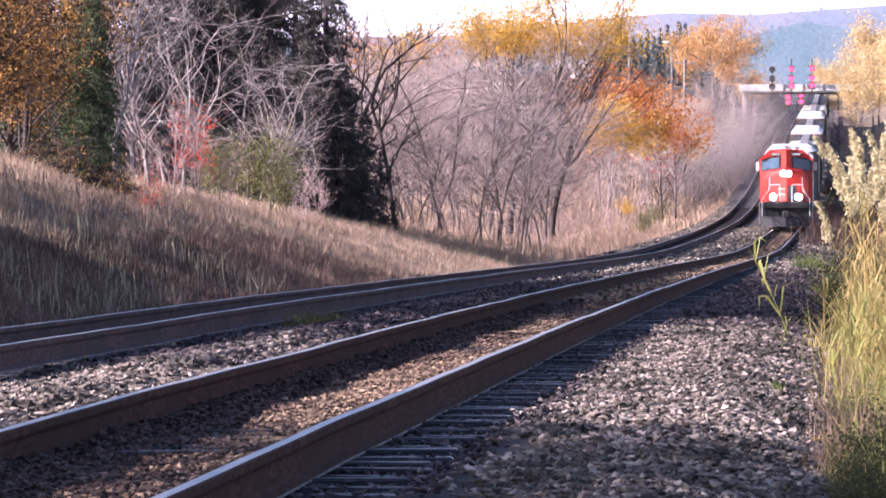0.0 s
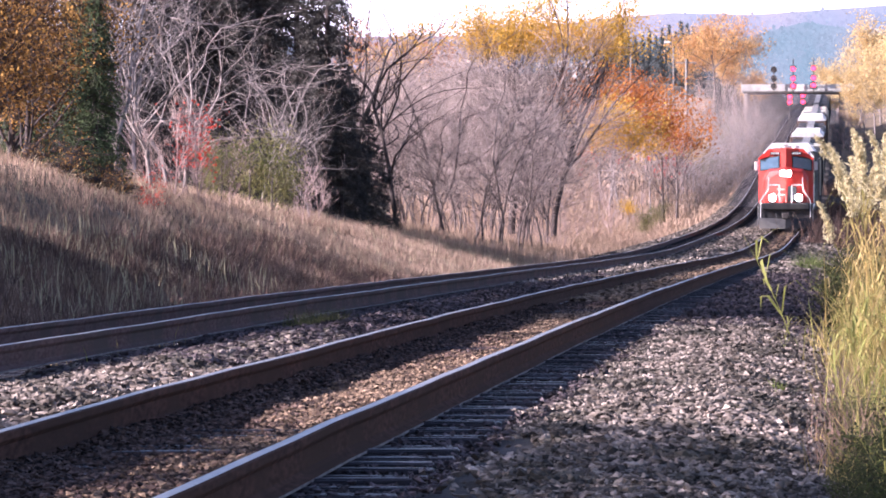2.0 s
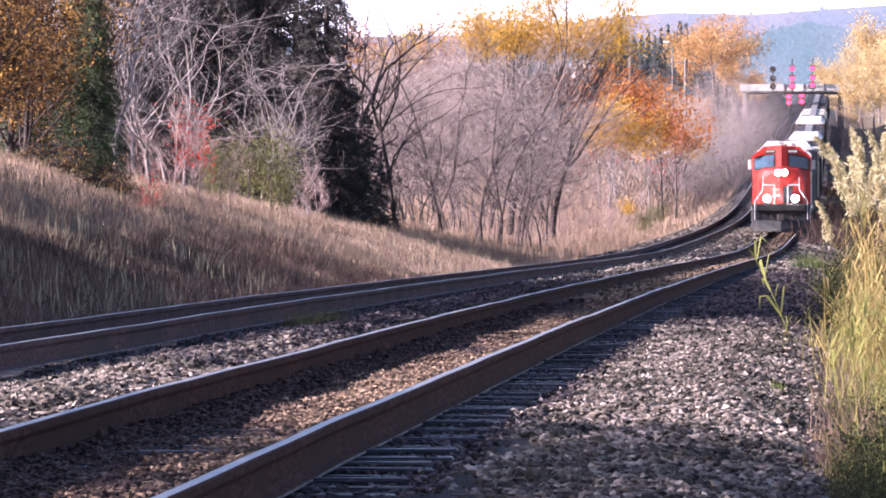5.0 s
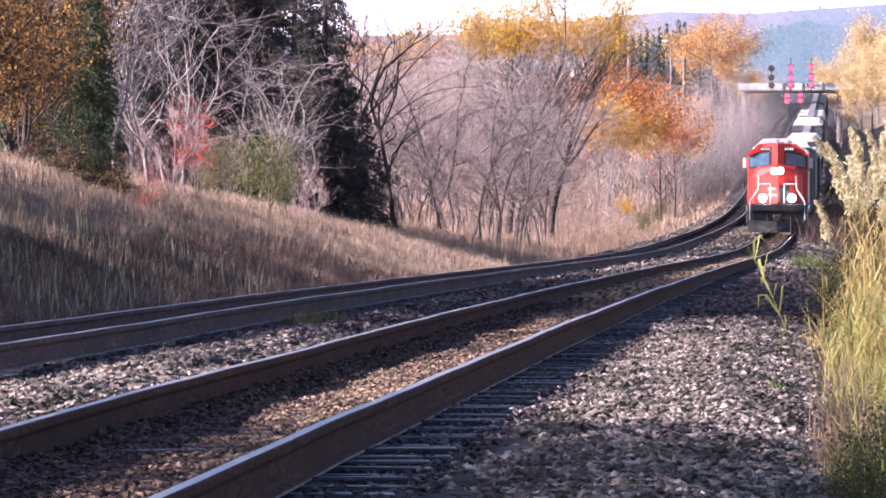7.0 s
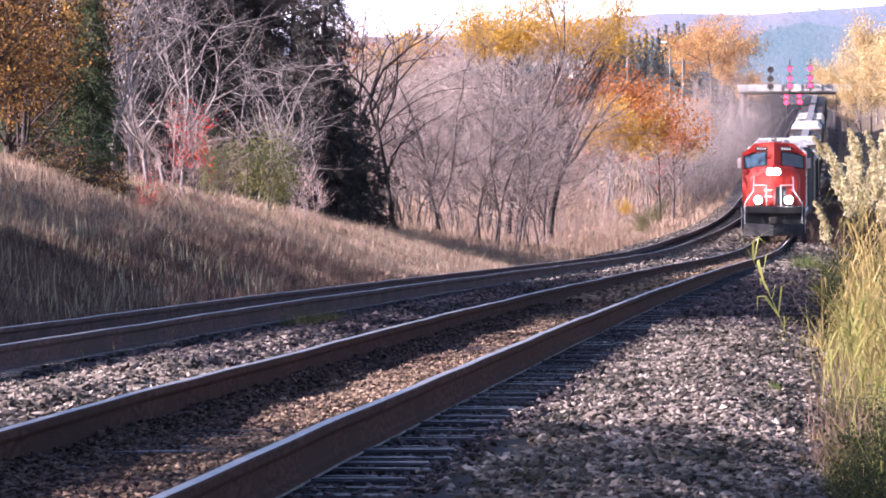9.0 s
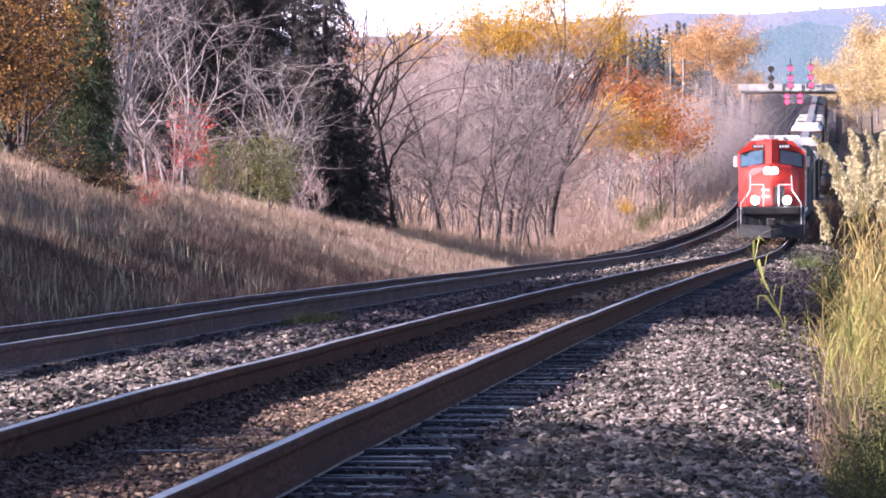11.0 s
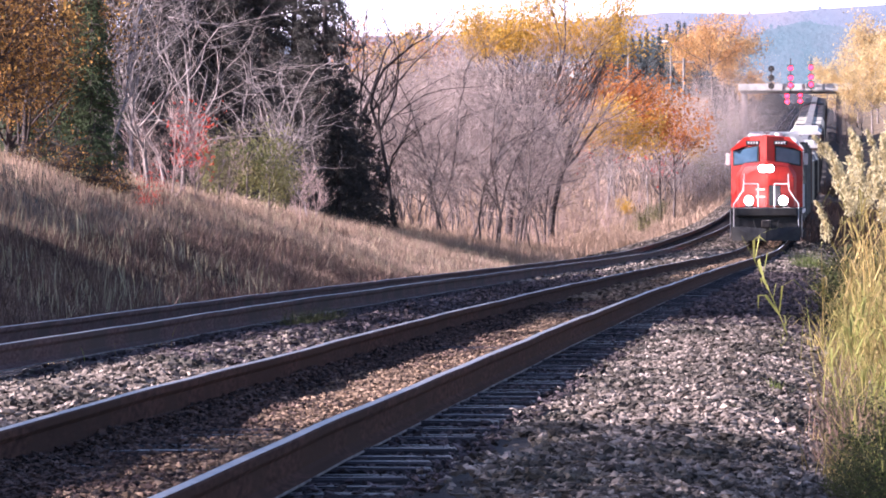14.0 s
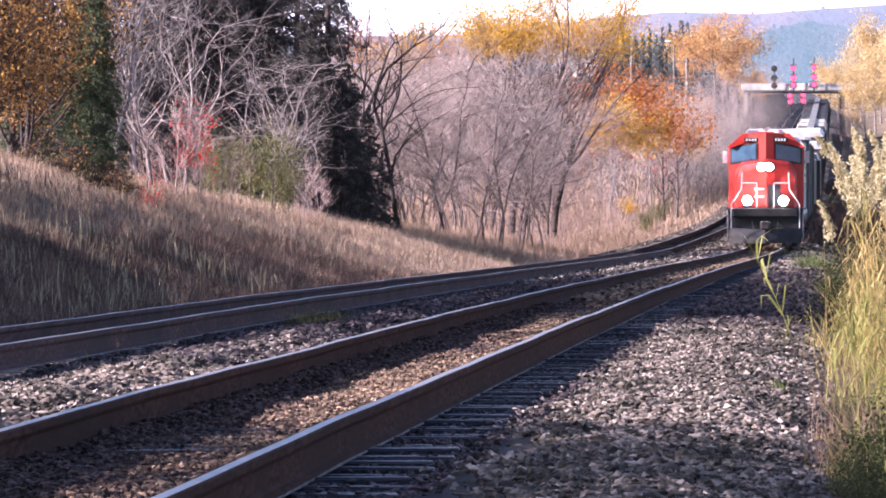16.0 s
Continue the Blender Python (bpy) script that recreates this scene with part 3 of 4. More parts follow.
for px, s, turn, size in ((1020, 262, 50, 1.0), (1080, 285, 120, .95), (300, 130, 200, .75), (345, 134, 20, .7), (372, 142, 90, .8), (250, 130, 150, .6), (700, 207, 20, .4), (740, 209, 90, .45), (785, 212, 160, .4), (830, 210, 230, .45), (880, 216, 300, .45), (915, 214, 10, .4), (960, 222, 80, .5), (995, 230, 200, .5), (400, 142, 310, .6), (560, 165, 70, .6), (530, 152, 270, .5), (990, 255, 60, .8), (1130, 310, 340, .8),
                          (850, 222, 0, .6), (930, 228, 130, .6), (780, 215, 250, .6), (1200, 420, 60, .8), (1240, 440, 160, .9), (1215, 500, 0, 1.2), (1265, 520, 70, 1.2), (1290, 560, 200, 1.3), (1180, 460, 300, 1.2), (1310, 600, 100, 1.2), (1230, 560, 210, 1.4), (1318, 635, 0, 1.5), (1302, 630, 90, 1.7), (1330, 640, 220, 1.3), (1490, 635, 40, 1.4), (1500, 620, 140, 1.6)):
    again(mauve, px, s, turn, size)
for px, s, turn, size in ((1285, 600, 250, .45), (1305, 610, 290, .4), (1270, 590, 20, .42)):
    again(fir, px, s, turn, size)
# bare grey trees between the coloured ones
for k, (px, s, size) in enumerate(((1120, 345, .95), (1138, 350, 1.0), (1160, 362, .9), (1085, 312, .6), (1055, 300, .7))):
    again(sap[k % 4], px, s, 50 * k, size)
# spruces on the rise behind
farfir = spruce("spruce_tree", "spruce on the rise behind the coloured trees, paled with haze", 25, 13.0, 2.4, M_FARNEEDLE, .03, .8, .3)
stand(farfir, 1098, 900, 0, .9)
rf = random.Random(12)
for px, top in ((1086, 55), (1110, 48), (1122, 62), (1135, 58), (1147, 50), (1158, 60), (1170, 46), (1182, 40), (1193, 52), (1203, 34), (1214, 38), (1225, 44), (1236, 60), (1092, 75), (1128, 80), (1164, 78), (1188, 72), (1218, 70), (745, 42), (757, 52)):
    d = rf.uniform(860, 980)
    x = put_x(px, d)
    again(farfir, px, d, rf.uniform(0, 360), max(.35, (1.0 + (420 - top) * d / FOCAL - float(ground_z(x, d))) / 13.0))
# trees beyond the picture's edge whose shade crosses the tracks
for x, s, turn, size in ([(-19 - .7 * (k % 3), 44 + 2.2 * k, 83 * k, (.60 if k < 6 else .80) + .05 * (k % 4)) for k in range(27)] + [(-14, 5, 10, 1.2), (-15, 11, 80, 1.2), (-14, 15, 170, 1.0)]):
    copy_thing(oak, pose(x, s, float(ground_z(x, s)), 0, 0, turn) @ Matrix.Diagonal((size, size, size, 1)))
rs = random.Random(3)
for s in [16 + 1.2 * k for k in range(6)] + [56 + 1.5 * k for k in range(29)]:
    x = (-17.4 if s < 76 else -16.5 if s < 90 else -15.7) - rs.random()
    size = rs.uniform(.36, .40)
    copy_thing(poplar, pose(x, s, float(ground_z(x, s)), 0, 0, rs.uniform(0, 360)) @ Matrix.Diagonal((size * 1.8, size * 1.8, size, 1)))
for x, s, turn, size in [(-14.6 - rs.random(), 36 + 1.75 * k, rs.uniform(0, 360), rs.uniform(.6, 1.0)) for k in range(23)]:
    copy_thing(olive, pose(x, s, float(ground_z(x, s)), 0, 0, turn) @ Matrix.Diagonal((size, size, size, 1)))


# ---------------------------------------------------------------- grass, reeds and stones
def blades(x, s, height, rng, width=.012, bend=.35, base=None):
    """Bent three-cornered blades standing on the ground."""
    n = len(x)
    z = ground_z(x, s) if base is None else base
    a, b = rng.uniform(0, 6.28, n), rng.uniform(0, 6.28, n)
    h = height * rng.uniform(.5, 1.2, n)
    p = np.stack([x, s, z - .02], axis=1)
    side = np.stack([np.cos(a), np.sin(a), np.zeros(n)], axis=1) * (width * .5)
    lean = np.stack([np.cos(b), np.sin(b), np.zeros(n)], axis=1) * (h * bend * rng.uniform(.1, 1, n))[:, None]
    mid = p + lean * .35 + np.stack([np.zeros(n), np.zeros(n), h * .6], axis=1)
    tip = p + lean + np.stack([np.zeros(n), np.zeros(n), h], axis=1)
    v = np.stack([p - side, p + side, mid - side * .7, mid + side * .7, tip], axis=1).reshape(-1, 3)
    k = np.arange(n)[:, None] * 5
    f = np.concatenate([k + [0, 1, 3], k + [0, 3, 2], k + [2, 3, 4]], axis=1).reshape(-1, 3)
    return v, f


def meadow(name, label, material, n, s0, s1, x0, x1, height, seed, width, bend=.9):
    rng = np.random.default_rng(seed)
    s = s0 + (s1 - s0) * rng.random(n) ** 1.0
    x = rng.uniform(x0, x1, n)
    left = put_x(-40, s)
    keep = x > left
    x, s = x[keep], s[keep]
    h = height * (1 + .45 * rough_noise(x, s, .35, seed) + .45 * rough_noise(x, s * .4, 1.3, seed + 1))
    v, f = blades(x, s, np.maximum(h, .1), rng, width, bend)
    tagged(new(name, mesh_of(name, v, f, material)), label, "grass", kind="stuff")


meadow("bank_grass", "tall dry tan grass on the bank beside the tracks", M_GRASS, 150000, 42, 205, -19, -7.0, .25, 1, .012)
meadow("foot_weeds", "dark dead weeds at the foot of the bank", M_DEADWEED, 30000, 40, 128, -10.6, -6.7, .34, 12, .016)
meadow("bank_weeds", "brown dead weeds scattered through the bank grass", M_DEADWEED, 14000, 44, 200, -19, -8.0, .30, 13, .014)
meadow("stubble_stalks", "pale broken stalks standing at the foot of the bank", M_PLUME, 520, 70, 102, -11.0, -7.3, .48, 14, .020, .35)
meadow("seed_stalks", "pale taller seed stalks standing in the bank grass", M_PLUME, 5000, 42, 205, -19, -7.2, .42, 9, .009)
meadow("valley_grass", "dry tan grass in the valley beyond the bank", M_GRASS, 60000, 190, 330, -22, -7.0, .45, 2, .028)
meadow("cutting_grass", "dry brown grass on the sides of the cutting", M_GRASS, 40000, 320, 640, -26, -6.4, .6, 3, .07)


def stones(name, label, material, n, s0, s1, x0, x1, size, seed, lift, keep=None, near=1.0):
    """Broken stones, each a jittered six-cornered lump."""
    rng = np.random.default_rng(seed)
    s = s0 * (s1 / s0) ** (rng.random(n) ** near)
    x = rng.uniform(x0, x1, n)
    ok = (x > put_x(-30, s)) & (x < put_x(1620, s))
    if keep is not None:
        ok &= keep(x, s, rng)
    x, s = x[ok], s[ok]
    n = len(x)
    r = size * rng.uniform(.45, 1.25, n)
    horn = np.array([(1, 0, 0), (-1, 0, 0), (0, 1, 0), (0, -1, 0), (0, 0, 1), (0, 0, -1)], float)
    v = (horn[None] * rng.uniform(.5, 1.0, (n, 6, 1)) + rng.normal(size=(n, 6, 3)) * .13) * rng.uniform(.55, 1.15, (n, 1, 3)) * .75
    q = rng.normal(size=(n, 4))
    q /= np.linalg.norm(q, axis=1, keepdims=True)
    w, a, b, c = q.T
    R = np.stack([1 - 2 * (b * b + c * c), 2 * (a * b - c * w), 2 * (a * c + b * w), 2 * (a * b + c * w), 1 - 2 * (a * a + c * c), 2 * (b * c - a * w),
                  2 * (a * c - b * w), 2 * (b * c + a * w), 1 - 2 * (a * a + b * b)], axis=1).reshape(-1, 3, 3)
    v = np.einsum("nij,nkj->nki", R, v) * r[:, None, None] * [1.2, 1.0, .72]
    z = ground_z(x, s) + lift(x, s) + r * rng.uniform(.0, .5, n)
    v += np.stack([x, s, z], axis=1)[:, None, :]
    tri = np.array([(0, 2, 4), (2, 1, 4), (1, 3, 4), (3, 0, 4), (2, 0, 5), (1, 2, 5), (3, 1, 5), (0, 3, 5)])
    f = (tri[None] + (np.arange(n) * 6)[:, None, None]).reshape(-1, 3)
    tagged(new(name, mesh_of(name, v.reshape(-1, 3), f, material)), label, "gravel", kind="stuff")


def heap(x, s):
    return .034 * rough_noise(x, s, .9, 14) + .022 * rough_noise(x, s, 2.3, 15) + .02


stones("shoulder_stones", "pale crushed ballast stones on the track shoulder", M_STONE, 115000, 17, 62, 1.28, 4.2, .044, 1, heap, near=.9,
       keep=lambda x, s, r: (x > 1.82 - .009 * s + .2 * rough_noise(x * .3, s, .8, 5)) | (r.random(len(x)) < .05))
# darker stones paint the band of tree shade on the shoulder
stones("shaded_shoulder_stones", "ballast stones farther along the shoulder, darkened for tree shade", M_STONE_SHADED, 24000, 58, 150, 1.3, 4.0, .07, 22, heap)
stones("shoulder_stones", "pale crushed ballast stones farther along the shoulder", M_STONE, 9000, 125, 260, 1.3, 4.0, .12, 2, heap)
# rusty stones thin out leftwards, leaving the shade-dark brown ones by the rail
stones("gauge_stones", "rust-stained ballast stones between the rails", M_STONE_RUST, 74000, 17, 70, -.70, .70, .036, 3, lambda x, s: .055 + .03 * rough_noise(x, s, .5, 9),
       keep=lambda x, s, r: r.random(len(x)) < smooth(-.35, .15, x + .25 * rough_noise(x, s, .42, 21)) * (.3 + .7 * smooth(-.25, .2, rough_noise(x, s, .42, 21))))
stones("shaded_gauge_stones", "brown ballast stones between the rails, darkened for rail shade", M_STONE_BROWN, 62000, 17, 75, -.70, .70, .036, 24, lambda x, s: .048 + .03 * rough_noise(x, s, .5, 9))
stones("gauge_stones", "rust-stained ballast stones farther between the rails", M_STONE_RUST, 14000, 75, 300, -.70, .70, .09, 4, lambda x, s: .05 + 0 * x)
stones("rail_bank_stones", "brown stones banked against the rail foot, darkened for its shade", M_STONE_BROWN, 12000, 17, 70, -.72, -.44, .036, 18, lambda x, s: .04 + .06 * smooth(-.46, -.70, x) + .02 * rough_noise(x, s, .7, 19))
stones("large_stones", "larger broken ballast stones lying on the shoulder", M_STONE, 2600, 17, 62, 1.7, 4.2, .058, 21, lambda x, s: heap(x, s) + .01, near=.9)
stones("crib_stones", "dark stones between the tie ends", M_STONE_SHADED, 6000, 17, 80, .84, 1.45, .042, 8, lambda x, s: .03 + .0 * x)
stones("middle_stones", "pale crushed stones heaped between the two tracks", M_STONE, 60000, 22, 62, -3.5, -.85, .056, 5, lambda x, s: .01 + .10 * np.exp(-((x + 2.2) / .7) ** 2) + heap(x, s), near=.9,
       keep=lambda x, s, r: s < 49 + 6 * rough_noise(x, s, .35, 31) + 3.5 * (x + 2.2))
# darker stones paint the tree shade between the tracks
stones("shaded_middle_stones", "stones between the two tracks, darkened for tree shade", M_STONE_SHADED, 42000, 40, 112, -3.5, -.85, .06, 23, lambda x, s: .01 + .10 * np.exp(-((x + 2.2) / .7) ** 2) + heap(x, s))
stones("middle_stones", "pale crushed stones farther between the two tracks", M_STONE, 11000, 104, 330, -3.4, -.9, .12, 6, lambda x, s: .06 + 0 * x)
stones("far_shoulder_stones", "grey crushed stones beside the far track", M_STONE, 14000, 200, 420, -7.2, -5.2, .14, 7, lambda x, s: .03 + 0 * x)


def reed(rng, height, plume=True, broad=.011, tuft=1.0):
    """One reed: stalk, drooping leaves and a feathery plume, as three sets of faces."""
    lean = rng.normal(size=2) * .10
    pts = [np.array([lean[0] * u * u * height, lean[1] * u * u * height, u * height]) for u in np.linspace(0, 1, 6)]
    stalk = tubes([(*a, *b, .006 - .0008 * k, .0055 - .0008 * k) for k, (a, b) in enumerate(zip(pts, pts[1:]))], 4)
    lv, lf = [], []
    for k in range(9):
        u = rng.uniform(.08, .85)
        b = np.array([lean[0] * u * u * height, lean[1] * u * u * height, u * height])
        a, L = rng.uniform(0, 6.28), rng.uniform(.25, .55)
        d = np.array([math.cos(a), math.sin(a), 0])
        side = np.array([-d[1], d[0], 0]) * broad
        m1, m2, tip = b + d * L * .35 + [0, 0, L * .55], b + d * L * .7 + [0, 0, L * .6], b + d * L + [0, 0, L * rng.uniform(.1, .6)]
        n = len(lv)
        lv += [b - side * .6, b + side * .6, m1 - side, m1 + side, m2 - side * .7, m2 + side * .7, tip]
        lf += [[n, n + 1, n + 3, n + 2], [n + 2, n + 3, n + 5, n + 4], [n + 4, n + 5, n + 6]]
    top = None
    if plume:
        n = int(420 * tuft)
        u = rng.random(n)
        sway = np.array([lean[0], lean[1], 0]) * 1.2
        c = pts[-1] + np.stack([u * 0, u * 0, (u - .25) * .54 * tuft], axis=1) + sway * (u[:, None] ** 2) * .6
        c += rng.normal(size=(n, 3)) * [.037, .037, .02] * (1.1 - u[:, None] * .75)
        top = leaves(c, .055, rng, droop=-.8, aspect=.35)
    return stalk, (np.array(lv), lf), top


def reeds():
    kinds = []
    for k in range(6):
        rng = np.random.default_rng(90 + k)
        h = (2.3, 2.45, 2.2, 2.5, 1.7, 1.5)[k]
        stalk, leaf, top = reed(rng, h, k < 4)
        t = tagged(new("reed"), "tall dry reed with a feathery plume" if k < 4 else "dry yellow reed without a plume", "reed", "reed bed beside the track")
        part("stalk", mesh_of("stalk", *stalk, M_REED), parent=t)
        tagged(part("leaf_blade", mesh_of("leaf_blade", *leaf, M_REED), parent=t), kind="stuff")
        if top:
            tagged(part("plume", mesh_of("plume", *top, M_PLUME), parent=t), kind="stuff")
        kinds.append(t)
    r = random.Random(17)
    used = set()
    for k in range(105):
        s = r.uniform(43, 66)
        px = 1500 + 100 * r.random() ** .8
        i = r.choice((0, 1, 2, 3, 4, 5, 4, 5, 4, 5, 4, 5))
        px += 14 if i < 4 else 0
        size = r.uniform(.64, .90) * s / 55 * (1.1 if px > 1530 else 1)
        (again if i in used else stand)(kinds[i], px, s, r.uniform(0, 360), size, .03, r.uniform(-2, 2))
        used.add(i)
    # single reeds that stand apart on the shoulder
    stalk, leaf, top = reed(np.random.default_rng(5), 1.3, False, .018)
    g = tagged(new("reed"), "young yellow-green reed leaning over the ballast", "reed", "reed bed beside the track")
    part("stalk", mesh_of("stalk", *stalk, M_YOUNG), parent=g)
    tagged(part("leaf_blade", mesh_of("leaf_blade", *leaf, M_YOUNG), parent=g), kind="stuff")
    stand(g, 1400, 57, 0, 1.0, .03, -20)
    again(g, 1385, 50, 80, .35, .03, 10)
    again(kinds[5], 1452, 60, 120, .5, .03, -10)
    again(kinds[5], 1462, 44, 40, .85, .03, -2)
    bent, blade, plume = reed(np.random.default_rng(8), 2.9, True, .009, .5)
    b = tagged(new("reed"), "dry reed whose small plume leans out over the ballast", "reed", "reed bed beside the track")
    part("stalk", mesh_of("stalk", *bent, M_REED), parent=b)
    tagged(part("leaf_blade", mesh_of("leaf_blade", *blade, M_REED), parent=b), kind="stuff")
    tagged(part("plume", mesh_of("plume", *plume, M_PLUME), parent=b), kind="stuff")
    stand(b, 1556, 55, 0, .84, .03, -4)
    for k in range(14):
        again(g, 1488 + 6 * k, 40 + (k * 7) % 16, 47 * k, .55 + .06 * (k % 5), .03, (-6, 5, 9, -3)[k % 4])


reeds()


def weeds(name, label, material, spots, width, seed):
    rng = np.random.default_rng(seed)
    vs, fs, b = [], [], 0
    for px, s, radius, n, h in spots:
        x = put_x(px, s) + rng.normal(size=n) * radius
        y = s + rng.normal(size=n) * radius * 3
        v, f = blades(x, y, h * rng.uniform(.5, 1.2, n), rng, width, bend=.8)
        vs.append(v), fs.append(f + b)
        b += len(v)
    tagged(new(name, mesh_of(name, np.concatenate(vs), np.concatenate(fs), material)), label, "weeds", kind="stuff")


weeds("green_weeds", "green weeds growing out of the ballast", M_GREEN, [(1440, 150, .30, 700, .5), (1425, 140, .2, 300, .35), (75, 32, .06, 120, .10), 
      (1380, 40, .05, 120, .12), (1300, 34, .05, 100, .08), (1090, 160, .15, 200, .25)], .009, 2)
weeds("track_tuft", "dark green tuft of weeds between the two tracks", M_WEED, [(562, 60, .16, 1300, .27)], .010, 8)
weeds("ballast_edge_grass", "brown dead grass standing at the ballast edge", M_DEADWEED, [(1476, 30, .07, 130, .30), (1492, 33, .1, 200, .38), (1520, 30, .1, 200, .42), (1545, 33, .12, 220, .5), (1465, 38, .08, 120, .3), (1505, 42, .12, 220, .5)], .006, 9)
weeds("dry_weeds", "dry straw weeds along the ballast edge", M_REED, [(1475, 45, .08, 50, .45), (1488, 29, .08, 90, .35), (1530, 31, .1, 140, .5), (1555, 28, .1, 120, .45), (1450, 55, .08, 40, .35), (1510, 38, .12, 120, .5), (1460, 33, .08, 60, .15), (1540, 110, .4, 500, 1.0),
      (1550, 50, .22, 600, .8), (1525, 54, .15, 250, .8), (1565, 40, .15, 300, .6), (90, 46, .2, 14, .3), (130, 46, .2, 12, .3), (290, 52, .2, 10, .3)], .008, 3)
weeds("line_brush", "brown brush growing beside the line", M_DEADWEED, [(1484 + 55 * (k % 5), 250 + 14 * k, .9, 900, 1.5) for k in range(20)], .03, 6)
clump = tree("weed_clump", "dark green leafy weeds at the ballast edge", "weeds", 77, .75, .006, M_GREEN, M_WEED, 1500, .028, depth=3, bare=.03, spread=.6, up=.1, scatter=.06)
stand(clump, 1535, 27.5, 0, .65)
for px, s, turn, size in ((1560, 26.5, 80, .75), (1500, 29, 160, .4), (1550, 30, 240, .65), (1520, 32, 20, .45), (1575, 29, 300, .9), (1560, 34, 200, .7), (1540, 37, 10, .6), (1490, 27, 30, .4), (1478, 31, 250, .35), (1470, 34, 110, .3), (1500, 36, 310, .55), (1515, 26, 190, .5)):
    again(clump, px, s, turn, size)
# dark clumps added behind the reeds to deepen the gaps between stalks
for k in range(16):
    again(clump, 1500 + 8 * k, 66 + 3 * (k % 4), 67 * k, 1.5 + .25 * (k % 3))


# ---------------------------------------------------------------- bridge, signals, buildings, distance
def overbridge():
    s, t = 650.0, tagged(new("road_bridge"), "pale concrete road bridge over the railway", "bridge")
    z = 1.0 + (420 - 163) * s / FOCAL
    x0, x1 = put_x(1312, s), put_x(1506, s)
    part("deck", boxed(x0, x1, s, s + 9, z - .12, z + .35, bevel=.04), M_CONCRETE, t)
    for y in (s - .15, s + 8.9):
        part("parapet", boxed(x0 - .2, x1 + .2, y, y + .3, z + .05, z + .92, bevel=.03), M_CONCRETE, t)
    for x in (put_x(1319, s), put_x(1487, s)):
        zz = float(ground_z(x, s))
        for y in (s + 3.0, s + 6.0):
            part("pier", rods(((x, y, zz - 1.0), (x, y, z - .11), .38), n=14), M_POLE, t, "weathered round pier")


def signal_mast(px, s, y_top, lamps, base):
    """A black three-lamp signal head on a mast, its lamps burning red."""
    k = s / FOCAL
    x, z = put_x(px, s), 1.0 + (420 - y_top) * k
    t = tagged(new("railway_signal"), "black railway signal head with red lamps burning", "signal", "signals over the tracks")
    zb = 1.0 + (420 - base) * k
    part("mast", rods(((x, s + .3, zb), (x, s + .3, z + .5), .07)), M_DARKSTEEL, t)
    for y in lamps:
        zl = 1.0 + (420 - y) * k
        part("backboard", rods(((x, s, zl), (x, s + .06, zl), .36), n=16), M_DARKSTEEL, t)
        lens = part("lens", rods(((x, s - .10, zl), (x, s - .02, zl), .30), n=16), M_SIGNALRED, t, "glowing red lens")
        part("hood", rods(((x - .4, s - .35, zl + .36), (x + .4, s - .35, zl + .36), .05), ((x - .4, s - .35, zl + .36), (x - .4, s, zl + .30), .04), ((x + .4, s - .35, zl + .36), (x + .4, s, zl + .30), .04)), M_DARKSTEEL, lens)


def signals():
    s = 649.0
    k = s / FOCAL
    z = 1.0 + (420 - 160) * k
    signal_mast(1401, s, 112, (123, 140, 153), 165)
    signal_mast(1437, s, 112, (122, 139, 152), 165)
    dark = tagged(new("railway_signal"), "black railway signal head seen from behind", "signal")
    x = put_x(1367, s)
    part("mast", rods(((x, s + .3, z - .1), (x, s + .3, z + 3.0), .07)), M_DARKSTEEL, dark)
    for y in (124, 140, 154):
        zl = 1.0 + (420 - y) * k
        part("backboard", rods(((x, s, zl), (x, s + .1, zl), .42), n=16), M_DARKSTEEL, dark)
    signal_mast(1395, 690, 162, (172, 182), 215)
    signal_mast(1418, 690, 160, (170, 181), 215)


def pole(px, s, top, arm=0.0, bars=True):
    x = put_x(px, s)
    z0, z1 = float(ground_z(x, s)) - .3, 1.0 + (420 - top) * s / FOCAL
    if arm:
        t = tagged(new("street_lamp"), "grey street lamp with a curved arm", "street lamp")
        part("pole", rods(((x, s, z0), (x, s, z1), .10)), M_POLE, t)
        part("arm", rods(((x, s, z1), (x + arm * .5, s, z1 + .5), .06), ((x + arm * .5, s, z1 + .5), (x + arm, s, z1 + .6), .06)), M_POLE, t)
        part("lantern", boxed(x + arm - .1, x + arm + .7, s - .2, s + .2, z1 + .5, z1 + .72, bevel=.05), M_WHITE, t)
        return
    t = tagged(new("utility_pole"), "weathered grey wooden utility pole", "utility pole")
    part("pole", rods(((x, s, z0), (x, s, z1), .15)), M_POLE, t)
    part("crossarm", boxed(x - 1.1, x + 1.1, s - .06, s + .06, z1 - .5, z1 - .36), M_POLE, t)


